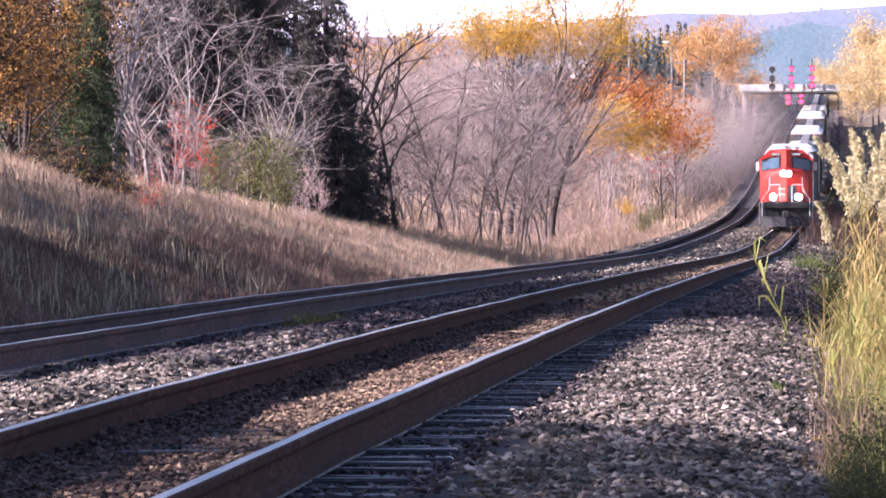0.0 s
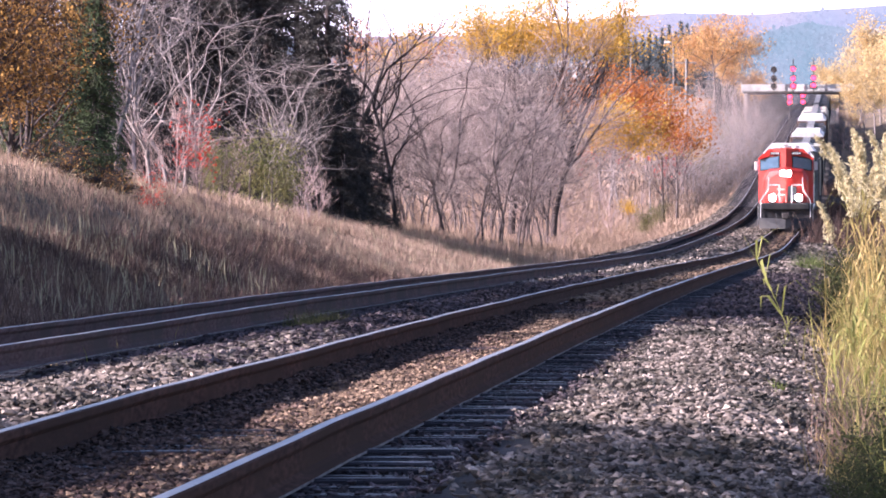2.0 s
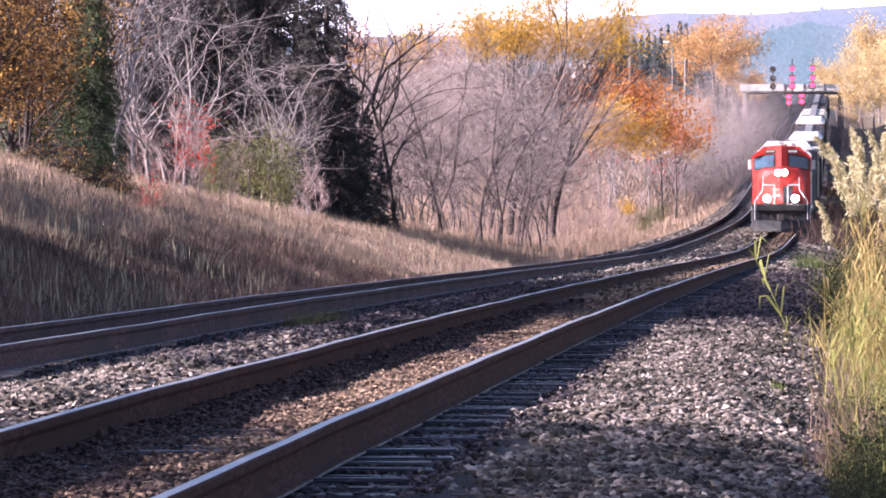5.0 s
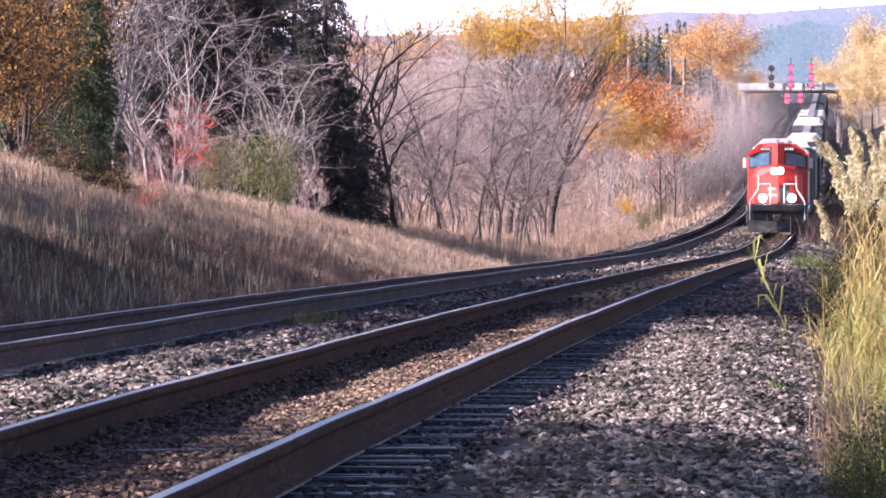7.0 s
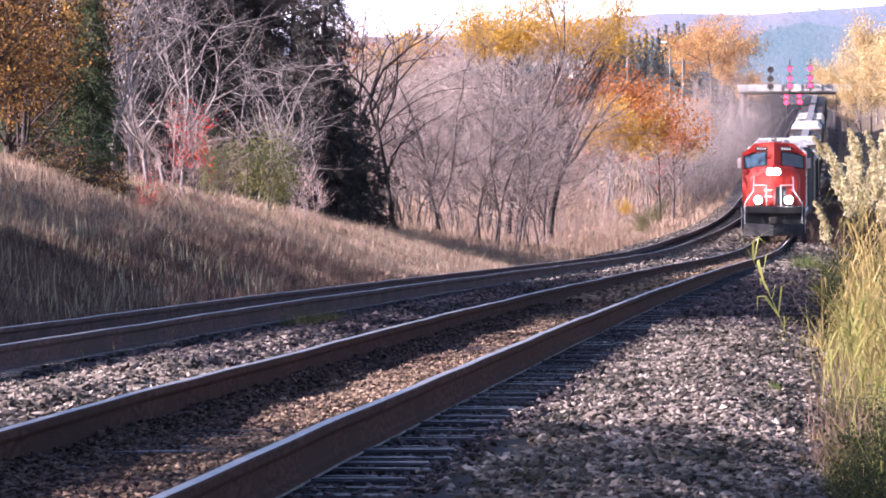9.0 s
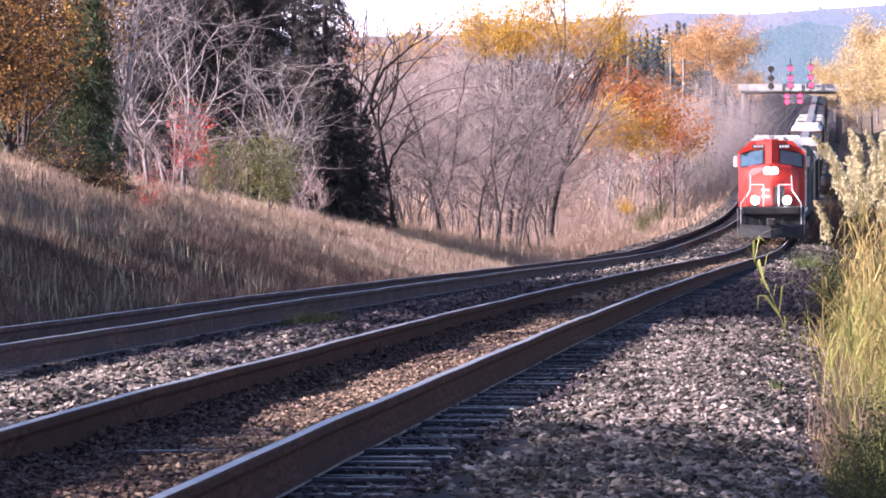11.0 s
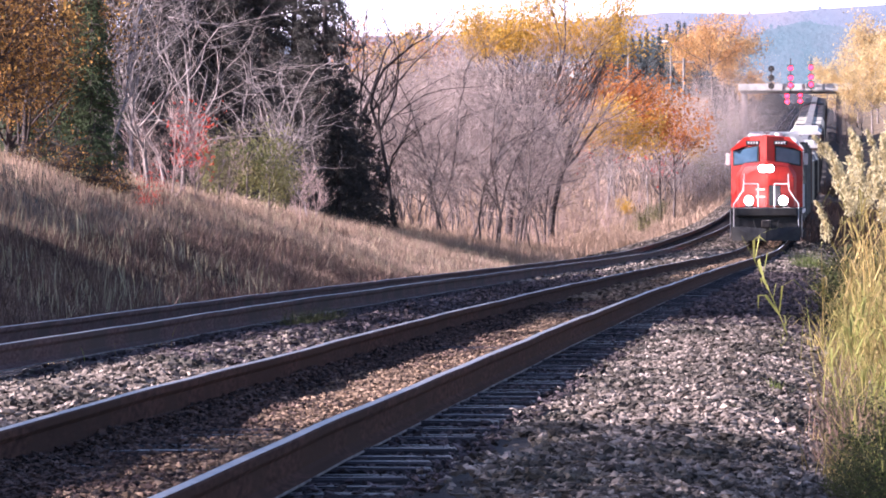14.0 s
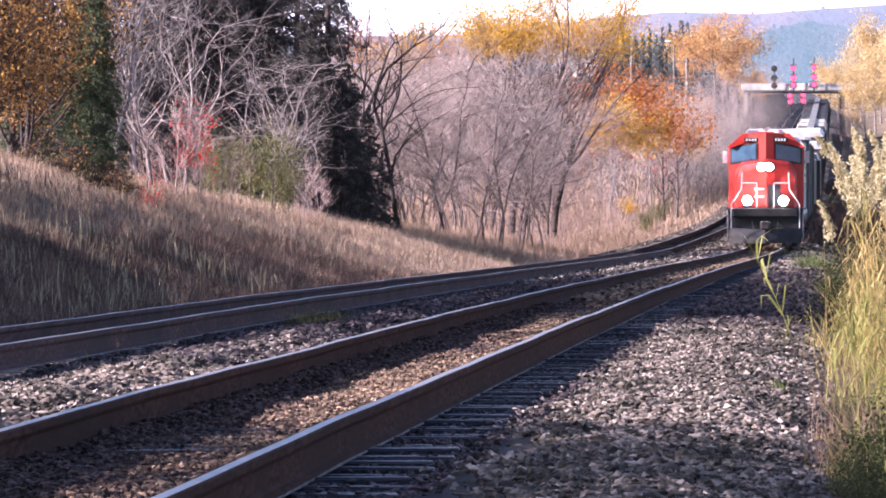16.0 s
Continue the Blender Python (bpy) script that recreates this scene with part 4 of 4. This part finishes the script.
def tower_block(px0, px1, s, top, label, lit):
    """A pale apartment slab with rows of windows and balconies."""
    x0, x1 = put_x(px0, s), put_x(px1, s)
    z0, z1 = float(ground_z(x0, s)) - 1, 1.0 + (420 - top) * s / FOCAL
    t = tagged(new("apartment_building"), label, "building")
    part("wall", boxed(x0, x1, s, s + 14, z0, z1, bevel=.05), M_CONCRETE if lit else M_WHITE, t)
    part("roof", boxed(x0 - .3, x1 + .3, s - .3, s + 14.3, z1, z1 + .5, bevel=.05), M_CONCRETE, t)
    w = x1 - x0
    cols, z = max(1, int(w / 1.7)), z1 - 2.4
    while z > z0 + 3:
        for c in range(cols):
            cx = x0 + w * (c + .5) / cols
            win = part("window", boxed(cx - .5, cx + .5, s - .06, s + .05, z, z + 1.4), M_GLASS, t)
            part("sill", boxed(cx - .6, cx + .6, s - .16, s + .02, z - .14, z - .02), M_WHITE, win)
        z -= 2.9


overbridge()
signals()
pole(1115, 560, 78)
pole(1213, 520, 104)
pole(1190, 600, 84, arm=-1.0)
tower_block(972, 993, 700, 62, "white apartment block behind the yellow trees", False)
tower_block(1032, 1054, 720, 58, "pale tower block behind the yellow trees", True)
tower_block(1010, 1024, 760, 118, "low white block behind the trees", False)


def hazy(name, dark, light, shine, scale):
    """Distant woods with painted haze: near-black base, the haze colours put into emission."""
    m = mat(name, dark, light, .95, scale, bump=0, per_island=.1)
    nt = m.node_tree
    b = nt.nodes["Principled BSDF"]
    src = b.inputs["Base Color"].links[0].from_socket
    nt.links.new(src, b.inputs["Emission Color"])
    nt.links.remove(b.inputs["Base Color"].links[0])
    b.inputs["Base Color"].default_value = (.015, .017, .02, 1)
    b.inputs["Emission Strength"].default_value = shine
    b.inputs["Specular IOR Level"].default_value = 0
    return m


def ridge(name, label, s, tops, material, seed, count, size, below):
    """A far wooded hill: a bare hillside covered with many clumps of crowns along an uneven skyline."""
    rng = np.random.default_rng(seed)
    px = np.linspace(-1500, 3200, 260)
    top = np.interp(px, [a for a, b in tops], [b for a, b in tops])
    k = s / FOCAL
    x = put_x(px, s)
    z1 = 1 + (420 - top) * k
    z0 = 1 + (420 - below) * k
    v = np.concatenate([np.stack([x, x * 0 + s, x * 0 + z0], axis=1), np.stack([x, x * 0 + s + (z1 - z0) * .2, z1], axis=1)])
    n = len(px)
    i = np.arange(n - 1)
    t = tagged(new(name), label, "hill", kind="structure")
    part("hillside", mesh_of("hillside", v, np.stack([i, i + 1, i + n + 1, i + n], axis=1), material), parent=t)
    p = rng.uniform(500, 1650, count)
    u = rng.random(count) * .98
    tp = 1 + (420 - np.interp(p, [a for a, b in tops], [b for a, b in tops])) * k
    c = np.stack([put_x(p, s), s + (tp - z0) * .2 * u - size * .6, z0 + (tp - z0) * u], axis=1)
    c = np.repeat(c, 8, axis=0) + rng.normal(size=(count * 8, 3)) * size * [.4, .2, .25]
    vv, ff = leaves(c, size * .4, rng, aspect=.9)
    tagged(part("woods", mesh_of("woods", vv, ff, material), parent=t), kind="stuff")


def sky_haze():
    px = np.linspace(-2500, 4200, 30)
    s, n = 4700.0, 30
    x = put_x(px, s)
    v = np.concatenate([np.stack([x, x * 0 + s, x * 0 + 20], axis=1), np.stack([x, x * 0 + s, x * 0 + 460], axis=1)])
    i = np.arange(n - 1)
    me = mesh_of("backdrop_sky", v, np.stack([i, i + 1, i + n + 1, i + n], axis=1), glow("bright hazy sky", (.92, .93, 1.0), .55))
    tagged(new("backdrop_sky", me), "bright white hazy autumn sky near the horizon", "sky", kind="structure")


sky_haze()
# the ridges' glow stands in for haze
ridge("backdrop_far_ridge", "distant wooded ridge glowing pale mauve for haze", 4200, [(-1500, 60), (600, 62), (840, 60), (1050, 32), (1180, 20), (1330, 24), (1450, 16), (1568, 8), (3200, 0)], hazy("far woods glowing mauve for haze", (.22, .26, .31), (.33, .30, .325), 1.0, .012), 1, 3800, 9, 345)
ridge("backdrop_near_ridge", "wooded hillside glowing blue-green for haze", 2900, [(-1500, 130), (900, 120), (1090, 70), (1230, 75), (1330, 62), (1420, 38), (1500, 50), (1568, 60), (3200, 60)], hazy("woods glowing blue-green for haze", (.12, .19, .205), (.19, .225, .245), 1.1, .02), 2, 3800, 8, 315)
ridge("backdrop_spruce_rise", "spruce wood on a low rise, glowing faintly for haze", 1700, [(-1500, 170), (880, 160), (1000, 130), (1085, 100), (1105, 95), (1130, 100), (1180, 96), (1215, 96), (1245, 120), (1300, 160), (1420, 165), (1500, 150), (1600, 90), (3200, 90)], hazy("spruce wood glowing for haze", (.06, .075, .08), (.13, .115, .12), .9, .03), 3, 2600, 5, 290)


def dust(label, px, s, z, spread, n, seed):
    """Drifting dust: very many fine grains."""
    rng = np.random.default_rng(seed)
    c = rng.normal(size=(n, 3)) * spread
    c[:, 2] += .5 * rough_noise(c[:, 0], c[:, 1], .3, seed)
    v, f = leaves(c, .03, rng, aspect=1.0)
    t = tagged(new("dust_cloud", mesh_of("dust_cloud", v, f, M_DUST)), label, "dust", kind="stuff")
    return t, Vector((put_x(px, s), s, 1.0 + (420 - z) * s / FOCAL))


M_DUST = mat("tan dust", (.55, .46, .42), (.68, .58, .54), 1.0, .5, bump=0, spec=0, through_light=.5)
clouds = [dust("thin tan dust raised by the train", 1285, 420, 235, (2.2, 8, 1.9), 70000, 1),
          dust("thin tan dust hanging over the far track", 1325, 470, 215, (2.6, 8, 2.2), 75000, 2),
          dust("thin tan dust beside the passing train", 1235, 380, 290, (2.6, 8, 1.6), 42000, 3),
          # extra cloud added to brighten the view, standing in for haze
          dust("faint grains added to lighten the hazy air by the thicket", 1200, 440, 250, (4.0, 10, 3.0), 60000, 4)]

# ---------------------------------------------------------------- train
SPEED, FRONT = 5.60, 297.0


def vehicle_rows(offset):
    """Poses along the grade for a vehicle whose front stands offset metres behind the train's front."""
    rows = []
    for k in range(0, 33):
        t = k * .5
        s = FRONT - SPEED * t + offset
        z0, z1 = float(rail_z(s)), float(rail_z(s + 15))
        rows.append((t, pose(float(swing(s)), s, z0, math.degrees(math.atan2(z1 - z0, 15)), 0, 0)))
    return rows


def prism(outline, y0, y1, bow=0.0):
    """An outline in x and z drawn out along y; bow pushes its front middle forward."""
    bm = bmesh.new()
    a = [bm.verts.new((x, y0 + bow * min(1, abs(x) / 1.5), z)) for x, z in outline]
    b = [bm.verts.new((x, y1, z)) for x, z in outline]
    n = len(outline)
    for i in range(n):
        bm.faces.new((a[i], a[(i + 1) % n], b[(i + 1) % n], b[i]))
    left = [v for v in a if v.co.x < 1e-4]
    right = [v for v in a if v.co.x > -1e-4]
    if bow and len(left) > 2 and len(right) > 2:
        for side in (left, right):
            bm.faces.new(side)
    else:
        bm.faces.new(a[::-1])
    bm.faces.new(b)
    bmesh.ops.recalc_face_normals(bm, faces=bm.faces)
    return bm


def wheelset(radius=.53):
    bm = rods(((-.85, 0, 0), (.85, 0, 0), .09), n=10)
    for x in (-.76, .76):
        rod(bm, (x - .065, 0, 0), (x + .065, 0, 0), radius, n=24)
        rod(bm, (x - .09 * (1 if x > 0 else -1), 0, 0), (x - .05 * (1 if x > 0 else -1), 0, 0), radius + .03, n=24)
        rod(bm, (x - .09, .26, 0), (x + .09, .26, 0), .06, n=8)
    me = bpy.data.meshes.new("wheelset")
    bm.to_mesh(me)
    bm.free()
    me.materials.append(M_DARKSTEEL)
    return me


WHEELS = wheelset()
spinning = []


def bogie(t, y, axles, spin):
    b = part("bogie", boxed(-1.12, 1.12, y - 1.0 - .5 * axles, y + 1.0 + .5 * axles, .55, .85, bevel=.05), M_DARKSTEEL, t)
    for x in (-1.05, 1.05):
        part("side_frame", boxed(x - .08, x + .08, y - .9 - .55 * axles, y + .9 + .55 * axles, .45, .95, bevel=.06), M_DARKSTEEL, b)
    for k in range(axles):
        w = part("wheelset", WHEELS, parent=b)
        w.matrix_basis = pose(0, y + (k - (axles - 1) / 2) * 1.9, .53)
        if spin:
            spinning.append(w)


def locomotive(label, burning):
    t = tagged(new("locomotive"), label, "locomotive")
    # frame, pilot and plough
    part("frame", boxed(-1.55, 1.55, .75, 21.4, 1.30, 1.58, bevel=.03), M_LOCO_BLACK, t)
    part("anticlimber", boxed(-1.35, 1.35, .45, .80, 1.22, 1.60, bevel=.06), M_LOCO_BLACK, t)
    part("pilot", boxed(-1.50, 1.50, .72, .95, .35, 1.30, bevel=.02), M_LOCO_BLACK, t)
    plough = bmesh.new()
    for sx in (-1, 1):
        q = [plough.verts.new(p) for p in ((0, .02, .16), (sx * 1.48, .55, .16), (sx * 1.48, .62, .78), (0, .22, .70), (0, .10, .16), (sx * 1.48, .68, .16), (sx * 1.48, .74, .78), (0, .34, .70))]
        for f in ((0, 1, 2, 3), (7, 6, 5, 4), (0, 4, 5, 1), (3, 2, 6, 7), (1, 5, 6, 2)):
            plough.faces.new([q[i] for i in f])
    bmesh.ops.recalc_face_normals(plough, faces=plough.faces)
    part("plough", plough, M_LOCO_BLACK, t, "greasy dark steel snow plough")
    coupler = rods(((0, .75, .88), (0, .12, .88), .10))
    box(coupler, -.20, .20, -.12, .16, .70, 1.06, bevel=.06)
    part("coupler", coupler, M_DARKSTEEL, t, "greasy dark knuckle coupler")
    for x in (-.55, .55):
        part("air_hose", rods(((x, .70, 1.05), (x * .85, .45, .75), .03), ((x * .85, .45, .75), (x * .7, .40, .50), .03)), M_LOCO_BLACK, t)
    # nose with a sloped top
    nose = bmesh.new()
    pts = [(-1.30, 1.62), (-1.30, 2.95), (-1.02, 3.42), (0, 3.58), (1.02, 3.42), (1.30, 2.95), (1.30, 1.62)]
    fr = [nose.verts.new((x * .92, .95 + .46 * min(1, abs(x) / 1.1), z - (.06 if z > 2 else 0))) for x, z in pts] + [nose.verts.new((0, .95, 1.62))]
    bk = [nose.verts.new((x, 2.5, z + (.1 if z > 2.5 else 0))) for x, z in pts]
    for i in range(6):
        nose.faces.new((fr[i], fr[i + 1], bk[i + 1], bk[i]))
    nose.faces.new((fr[7], fr[0], fr[1], fr[2], fr[3]))
    nose.faces.new((fr[3], fr[4], fr[5], fr[6], fr[7]))
    nose.faces.new((fr[6], fr[7], fr[0], bk[0], bk[6]))
    nose.faces.new(bk)
    bmesh.ops.recalc_face_normals(nose, faces=nose.faces)
    bmesh.ops.bevel(nose, geom=[e for e in nose.edges], offset=.04, segments=2, affect="EDGES")
    nose_part = part("nose", nose, M_LOCO_RED, t)
    part("nose_door", boxed(.12, .62, .93, 1.02, 1.66, 2.55, bevel=.02), M_LOCO_BLACK, nose_part, "dark nose door")
    for z in (2.02, 2.34):
        part("emblem_bar", boxed(-.46, -.06, .93, 1.2, z, z + .08, bevel=.01), M_CREAM, nose_part, "cream emblem bar")
    # cab with a slightly pointed front
    cab_out = [(-1.55, 1.60), (-1.55, 4.10), (-.95, 4.62), (0, 4.70), (.95, 4.62), (1.55, 4.10), (1.55, 1.60), (0, 1.60)]
    cab = part("cab", prism(cab_out, 2.05, 5.2, bow=.62), M_LOCO_RED, t)
    for sx in (-1, 1):
        a, b = sx * .42, sx * 1.42

        def front(x):
            return 2.05 + .62 * min(1, abs(x) / 1.5)
        pane, gasket = bmesh.new(), bmesh.new()
        corners = ((a, 3.62), (b, 3.46), (b, 4.06), (a, 4.22))
        for bm, grow, off in ((gasket, .07, .045), (pane, 0.0, .075)):
            cx, cz = sum(c[0] for c in corners) / 4, sum(c[1] for c in corners) / 4
            loop = [(x + grow * (1 if x > cx else -1), z + grow * (1 if z > cz else -1)) for x, z in corners]
            f0 = [bm.verts.new((x, front(x) - off, z)) for x, z in loop]
            f1 = [bm.verts.new((x, front(x) + .03, z)) for x, z in loop]
            bm.faces.new(f0), bm.faces.new(f1[::-1])
            for i in range(4):
                bm.faces.new((f0[i], f1[i], f1[(i + 1) % 4], f0[(i + 1) % 4]))
            bmesh.ops.recalc_face_normals(bm, faces=bm.faces)
        gk = part("window_gasket", gasket, M_LOCO_BLACK, cab, "black rubber gasket")
        w = part("windscreen", pane, M_GLASS, cab, "windscreen with the sky's reflection in its colour")
        part("side_window", boxed(sx * 1.55 - .03, sx * 1.55 + .03, 3.3, 4.7, 3.35, 4.02, bevel=.02), M_GLASS, cab)
        part("number_board", boxed(sx * .60 - .30, sx * .60 + .30, 2.17, 2.42, 4.32, 4.50, bevel=.02), M_LOCO_BLACK, cab, "black number board with pale bars")
        for k in range(4):
            part("number_bar", boxed(sx * .60 - .22 + k * .12, sx * .60 - .15 + k * .12, 2.155, 2.175, 4.36, 4.46), M_WHITE, cab)
        part("mirror", boxed(sx * 1.70 - .09, sx * 1.70 + .09, 3.0, 3.06, 3.45, 3.95, bevel=.02), M_WHITE, cab, "white-backed wing mirror")
    part("cab_roof", prism([(-1.60, 4.10), (-.97, 4.66), (0, 4.74), (.97, 4.66), (1.60, 4.10), (1.50, 4.06), (0, 4.60), (-1.50, 4.06)], 2.35, 5.35), M_LOCO_RED, t, "red cab roof")
    horn = rods(((-.10, 3.6, 4.86), (-.10, 3.1, 4.88), .05), ((.06, 3.6, 4.86), (.06, 3.05, 4.90), .06), ((-.02, 3.5, 4.7), (-.02, 3.5, 4.88), .03))
    part("horn", horn, M_STEEL, t)
    part("antenna_dome", rods(((.5, 4.2, 4.66), (.5, 4.2, 4.86), .16), n=16), M_WHITE, t)
    part("roof_box", boxed(-.8, -.3, 3.8, 4.8, 4.64, 4.84, bevel=.03), M_LOCO_GREY, t)
    # long hood, radiators and fans
    part("long_hood", prism([(-.92, 1.58), (-.92, 3.95), (-.62, 4.42), (.62, 4.42), (.92, 3.95), (.92, 1.58)], 5.2, 20.6), M_LOCO_BLACK, t)
    part("hood_top", prism([(-.96, 4.02), (-.64, 4.48), (.64, 4.48), (.96, 4.02), (.85, 3.98), (-.85, 3.98)], 5.3, 14.0), M_LOCO_GREY, t, "pale hood roof")
    part("dynamic_brake", boxed(-1.35, 1.35, 6.0, 8.6, 3.5, 4.55, bevel=.12), M_LOCO_GREY, t, "pale dynamic brake housing")
    part("radiator", prism([(-1.50, 3.7), (-1.50, 4.3), (-1.1, 4.80), (1.1, 4.80), (1.50, 4.3), (1.50, 3.7)], 15.0, 20.4), M_LOCO_GREY, t, "pale flared radiator section")
    for y in (16.2, 17.7, 19.2):
        part("fan", rods(((0, y, 4.78), (0, y, 4.90), .62), n=20), M_STEEL, t)
    part("exhaust_stack", boxed(-.35, .35, 11.2, 12.0, 4.46, 4.70, bevel=.05), M_DARKSTEEL, t)
    for k in range(9):
        for sx in (-1, 1):
            part("hood_door", boxed(sx * .93 - .015, sx * .93 + .015, 5.8 + k * 1.05, 6.7 + k * 1.05, 1.75, 3.6, bevel=.01), M_LOCO_BLACK, t)
    part("fuel_tank", boxed(-1.45, 1.45, 8.2, 13.6, .45, 1.30, bevel=.15), M_LOCO_BLACK, t)
    # walkway edges, steps and handrails
    for sx in (-1, 1):
        part("sill_stripe", boxed(sx * 1.56 - .012, sx * 1.56 + .012, .80, 21.3, 1.34, 1.50), M_WHITE, t, "white sill stripe")
        for k in range(4):
            part("step", boxed(sx * 1.33 - .20, sx * 1.33 + .20, .78, 1.12, .38 + k * .30, .42 + k * .30), M_STEEL, t)
        part("step_side", boxed(sx * 1.55 - .02, sx * 1.55 + .02, .70, 1.20, .30, 1.34), M_STEEL, t, "grey step edge")
        part("front_handrail", rods(((sx * 1.40, .62, .70), (sx * 1.40, .62, 1.75), .021), ((sx * 1.40, .62, 1.75), (sx * .98, .62, 2.35), .021), ((sx * .98, .62, 2.35), (sx * .95, .62, 3.05), .021),
                                    ((sx * .98, .62, 2.62), (sx * .35, .62, 2.62), .022), ((sx * .35, .62, 1.60), (sx * .35, .62, 2.62), .022)), M_WHITE, t, "white tubular front handrail")
        rail = rods(((sx * 1.50, 5.6, 2.62), (sx * 1.50, 21.0, 2.62), .022))
        part("side_handrail", rail, M_WHITE, t, "white side handrail")
        for k in range(9):
            part("stanchion", rods(((sx * 1.50, 5.6 + k * 1.92, 1.58), (sx * 1.50, 5.6 + k * 1.92, 2.62), .02)), M_WHITE, t)
    # lights
    lamp = M_LAMP if burning else M_STEEL
    case = part("headlight", boxed(-.36, .36, .82, 1.15, 3.10, 3.46, bevel=.06), M_LOCO_BLACK, t)
    for x in (-.16, .16):
        part("lens", rods(((x, .78, 3.28), (x, .84, 3.28), .165), n=20), lamp, case, "burning white lens" if burning else "")
    for x in (-.74, .74):
        d = part("ditch_light", boxed(x - .19, x + .19, .52, .80, 1.62, 2.02, bevel=.05), M_LOCO_BLACK, t)
        part("lens", rods(((x, .47, 1.90), (x, .54, 1.90), .19), n=20), lamp, d, "burning white lens" if burning else "")
    for y in (4.2, 17.6):
        bogie(t, y, 3, burning)
    return t


def hopper(label, paint):
    t = tagged(new("hopper_car"), label, "freight car", "train of hopper cars")
    # black body stands in for the shaded side; the roof is coloured apart
    part("body", prism([(-1.50, 1.55), (-1.58, 3.9), (-1.30, 4.45), (1.30, 4.45), (1.58, 3.9), (1.50, 1.55), (.6, .75), (-.6, .75)], .9, 17.0), M_LOCO_BLACK, t, "side coloured black for shade")
    part("roof", prism([(-1.58, 3.92), (-1.31, 4.47), (1.31, 4.47), (1.58, 3.92), (1.5, 3.90), (-1.5, 3.90)], 1.1, 16.8), paint, t, "roof in its own tone")
    part("roof_walk", boxed(-.35, .35, .8, 17.1, 4.56, 4.64), M_STEEL, t)
    for k in range(4):
        part("hatch", boxed(-.5, .5, 1.6 + k * 3.9, 4.6 + k * 3.9, 4.44, 4.56, bevel=.04), paint, t)
    for k in range(11):
        for sx in (-1, 1):
            part("rib", boxed(sx * 1.58 - .06, sx * 1.58 + .06, 1.2 + k * 1.52, 1.34 + k * 1.52, 1.5, 4.0), paint, t)
    for sx in (-1, 1):
        part("ladder", rods(*[((sx * 1.15 - .22, .84, 1.2 + k * .36), (sx * 1.15 + .22, .84, 1.2 + k * .36), .02) for k in range(9)]), M_STEEL, t)
    part("coupler", boxed(-.15, .15, 0, 1.2, .75, 1.02, bevel=.05), M_DARKSTEEL, t)
    for y in (2.4, 15.4):
        bogie(t, y, 2, False)
    return t


def boxcar(label, paint):
    t = tagged(new("boxcar"), label, "freight car", "train of boxcars")
    part("body", prism([(-1.52, 1.05), (-1.52, 4.62), (-1.15, 5.0), (1.15, 5.0), (1.52, 4.62), (1.52, 1.05)], .8, 18.2), paint, t)
    roof = part("roof", prism([(-1.53, 4.64), (-1.16, 5.02), (0, 5.10), (1.16, 5.02), (1.53, 4.64), (1.1, 4.6), (-1.1, 4.6)], .75, 18.25), M_LOCO_GREY, t, "pale ribbed roof")
    for k in range(11):
        part("roof_rib", boxed(-1.12, 1.12, 1.4 + k * 1.6, 1.5 + k * 1.6, 5.0, 5.13), M_LOCO_GREY, roof)
    for sx in (-1, 1):
        part("door", boxed(sx * 1.58 - .03, sx * 1.58 + .03, 7.9, 11.1, 1.15, 4.7, bevel=.02), paint, t)
        for k in range(12):
            part("rib", boxed(sx * 1.56 - .04, sx * 1.56 + .04, 1.0 + k * 1.5, 1.12 + k * 1.5, 1.1, 4.6), paint, t)
        part("ladder", rods(*[((sx * 1.15 - .22, .72, 1.2 + k * .38), (sx * 1.15 + .22, .72, 1.2 + k * .38), .02) for k in range(10)]), M_STEEL, t)
    part("coupler", boxed(-.15, .15, 0, 1.0, .75, 1.02, bevel=.05), M_DARKSTEEL, t)
    for y in (2.6, 16.4):
        bogie(t, y, 2, False)
    return t


train = [(locomotive("red and black diesel freight locomotive with burning headlights", True), 0.0),
         (boxcar("tall dull grey-green boxcar with a white roof", M_BOXCAR), 22.2)]
buff = boxcar("tall brown high-cube boxcar with a pale roof", M_BOXCAR_BROWN)
dark = hopper("covered hopper car in dark tones", M_DARKSTEEL)
cream = hopper("dark covered hopper car with a cream roof", M_CREAM)
train += [(copy_thing(train[1][0], Matrix()), 41.2), (buff, 60.2), (cream, 79.2), (dark, 97.1)]
for k in range(1, 21):
    kind = buff if k in (5, 9) else cream if k in (3, 12, 13) else dark
    train.append((copy_thing(kind, Matrix()), 97.1 + 18.6 * k))


def motions():
    for t, offset in train:
        walk(t, vehicle_rows(offset))
    for t, p in clouds:
        walk(t, [(0, pose(*p)), (8, pose(p.x - .5, p.y - 2, p.z + .15)), (16, pose(p.x - 1.0, p.y - 4, p.z + .3))])
    for w in spinning:
        home = w.matrix_basis.copy()
        walk(w, [(k * .1, home @ pose(0, 0, 0, math.degrees(SPEED * k * .1 / .53), 0, 0)) for k in range(161)])


motions()
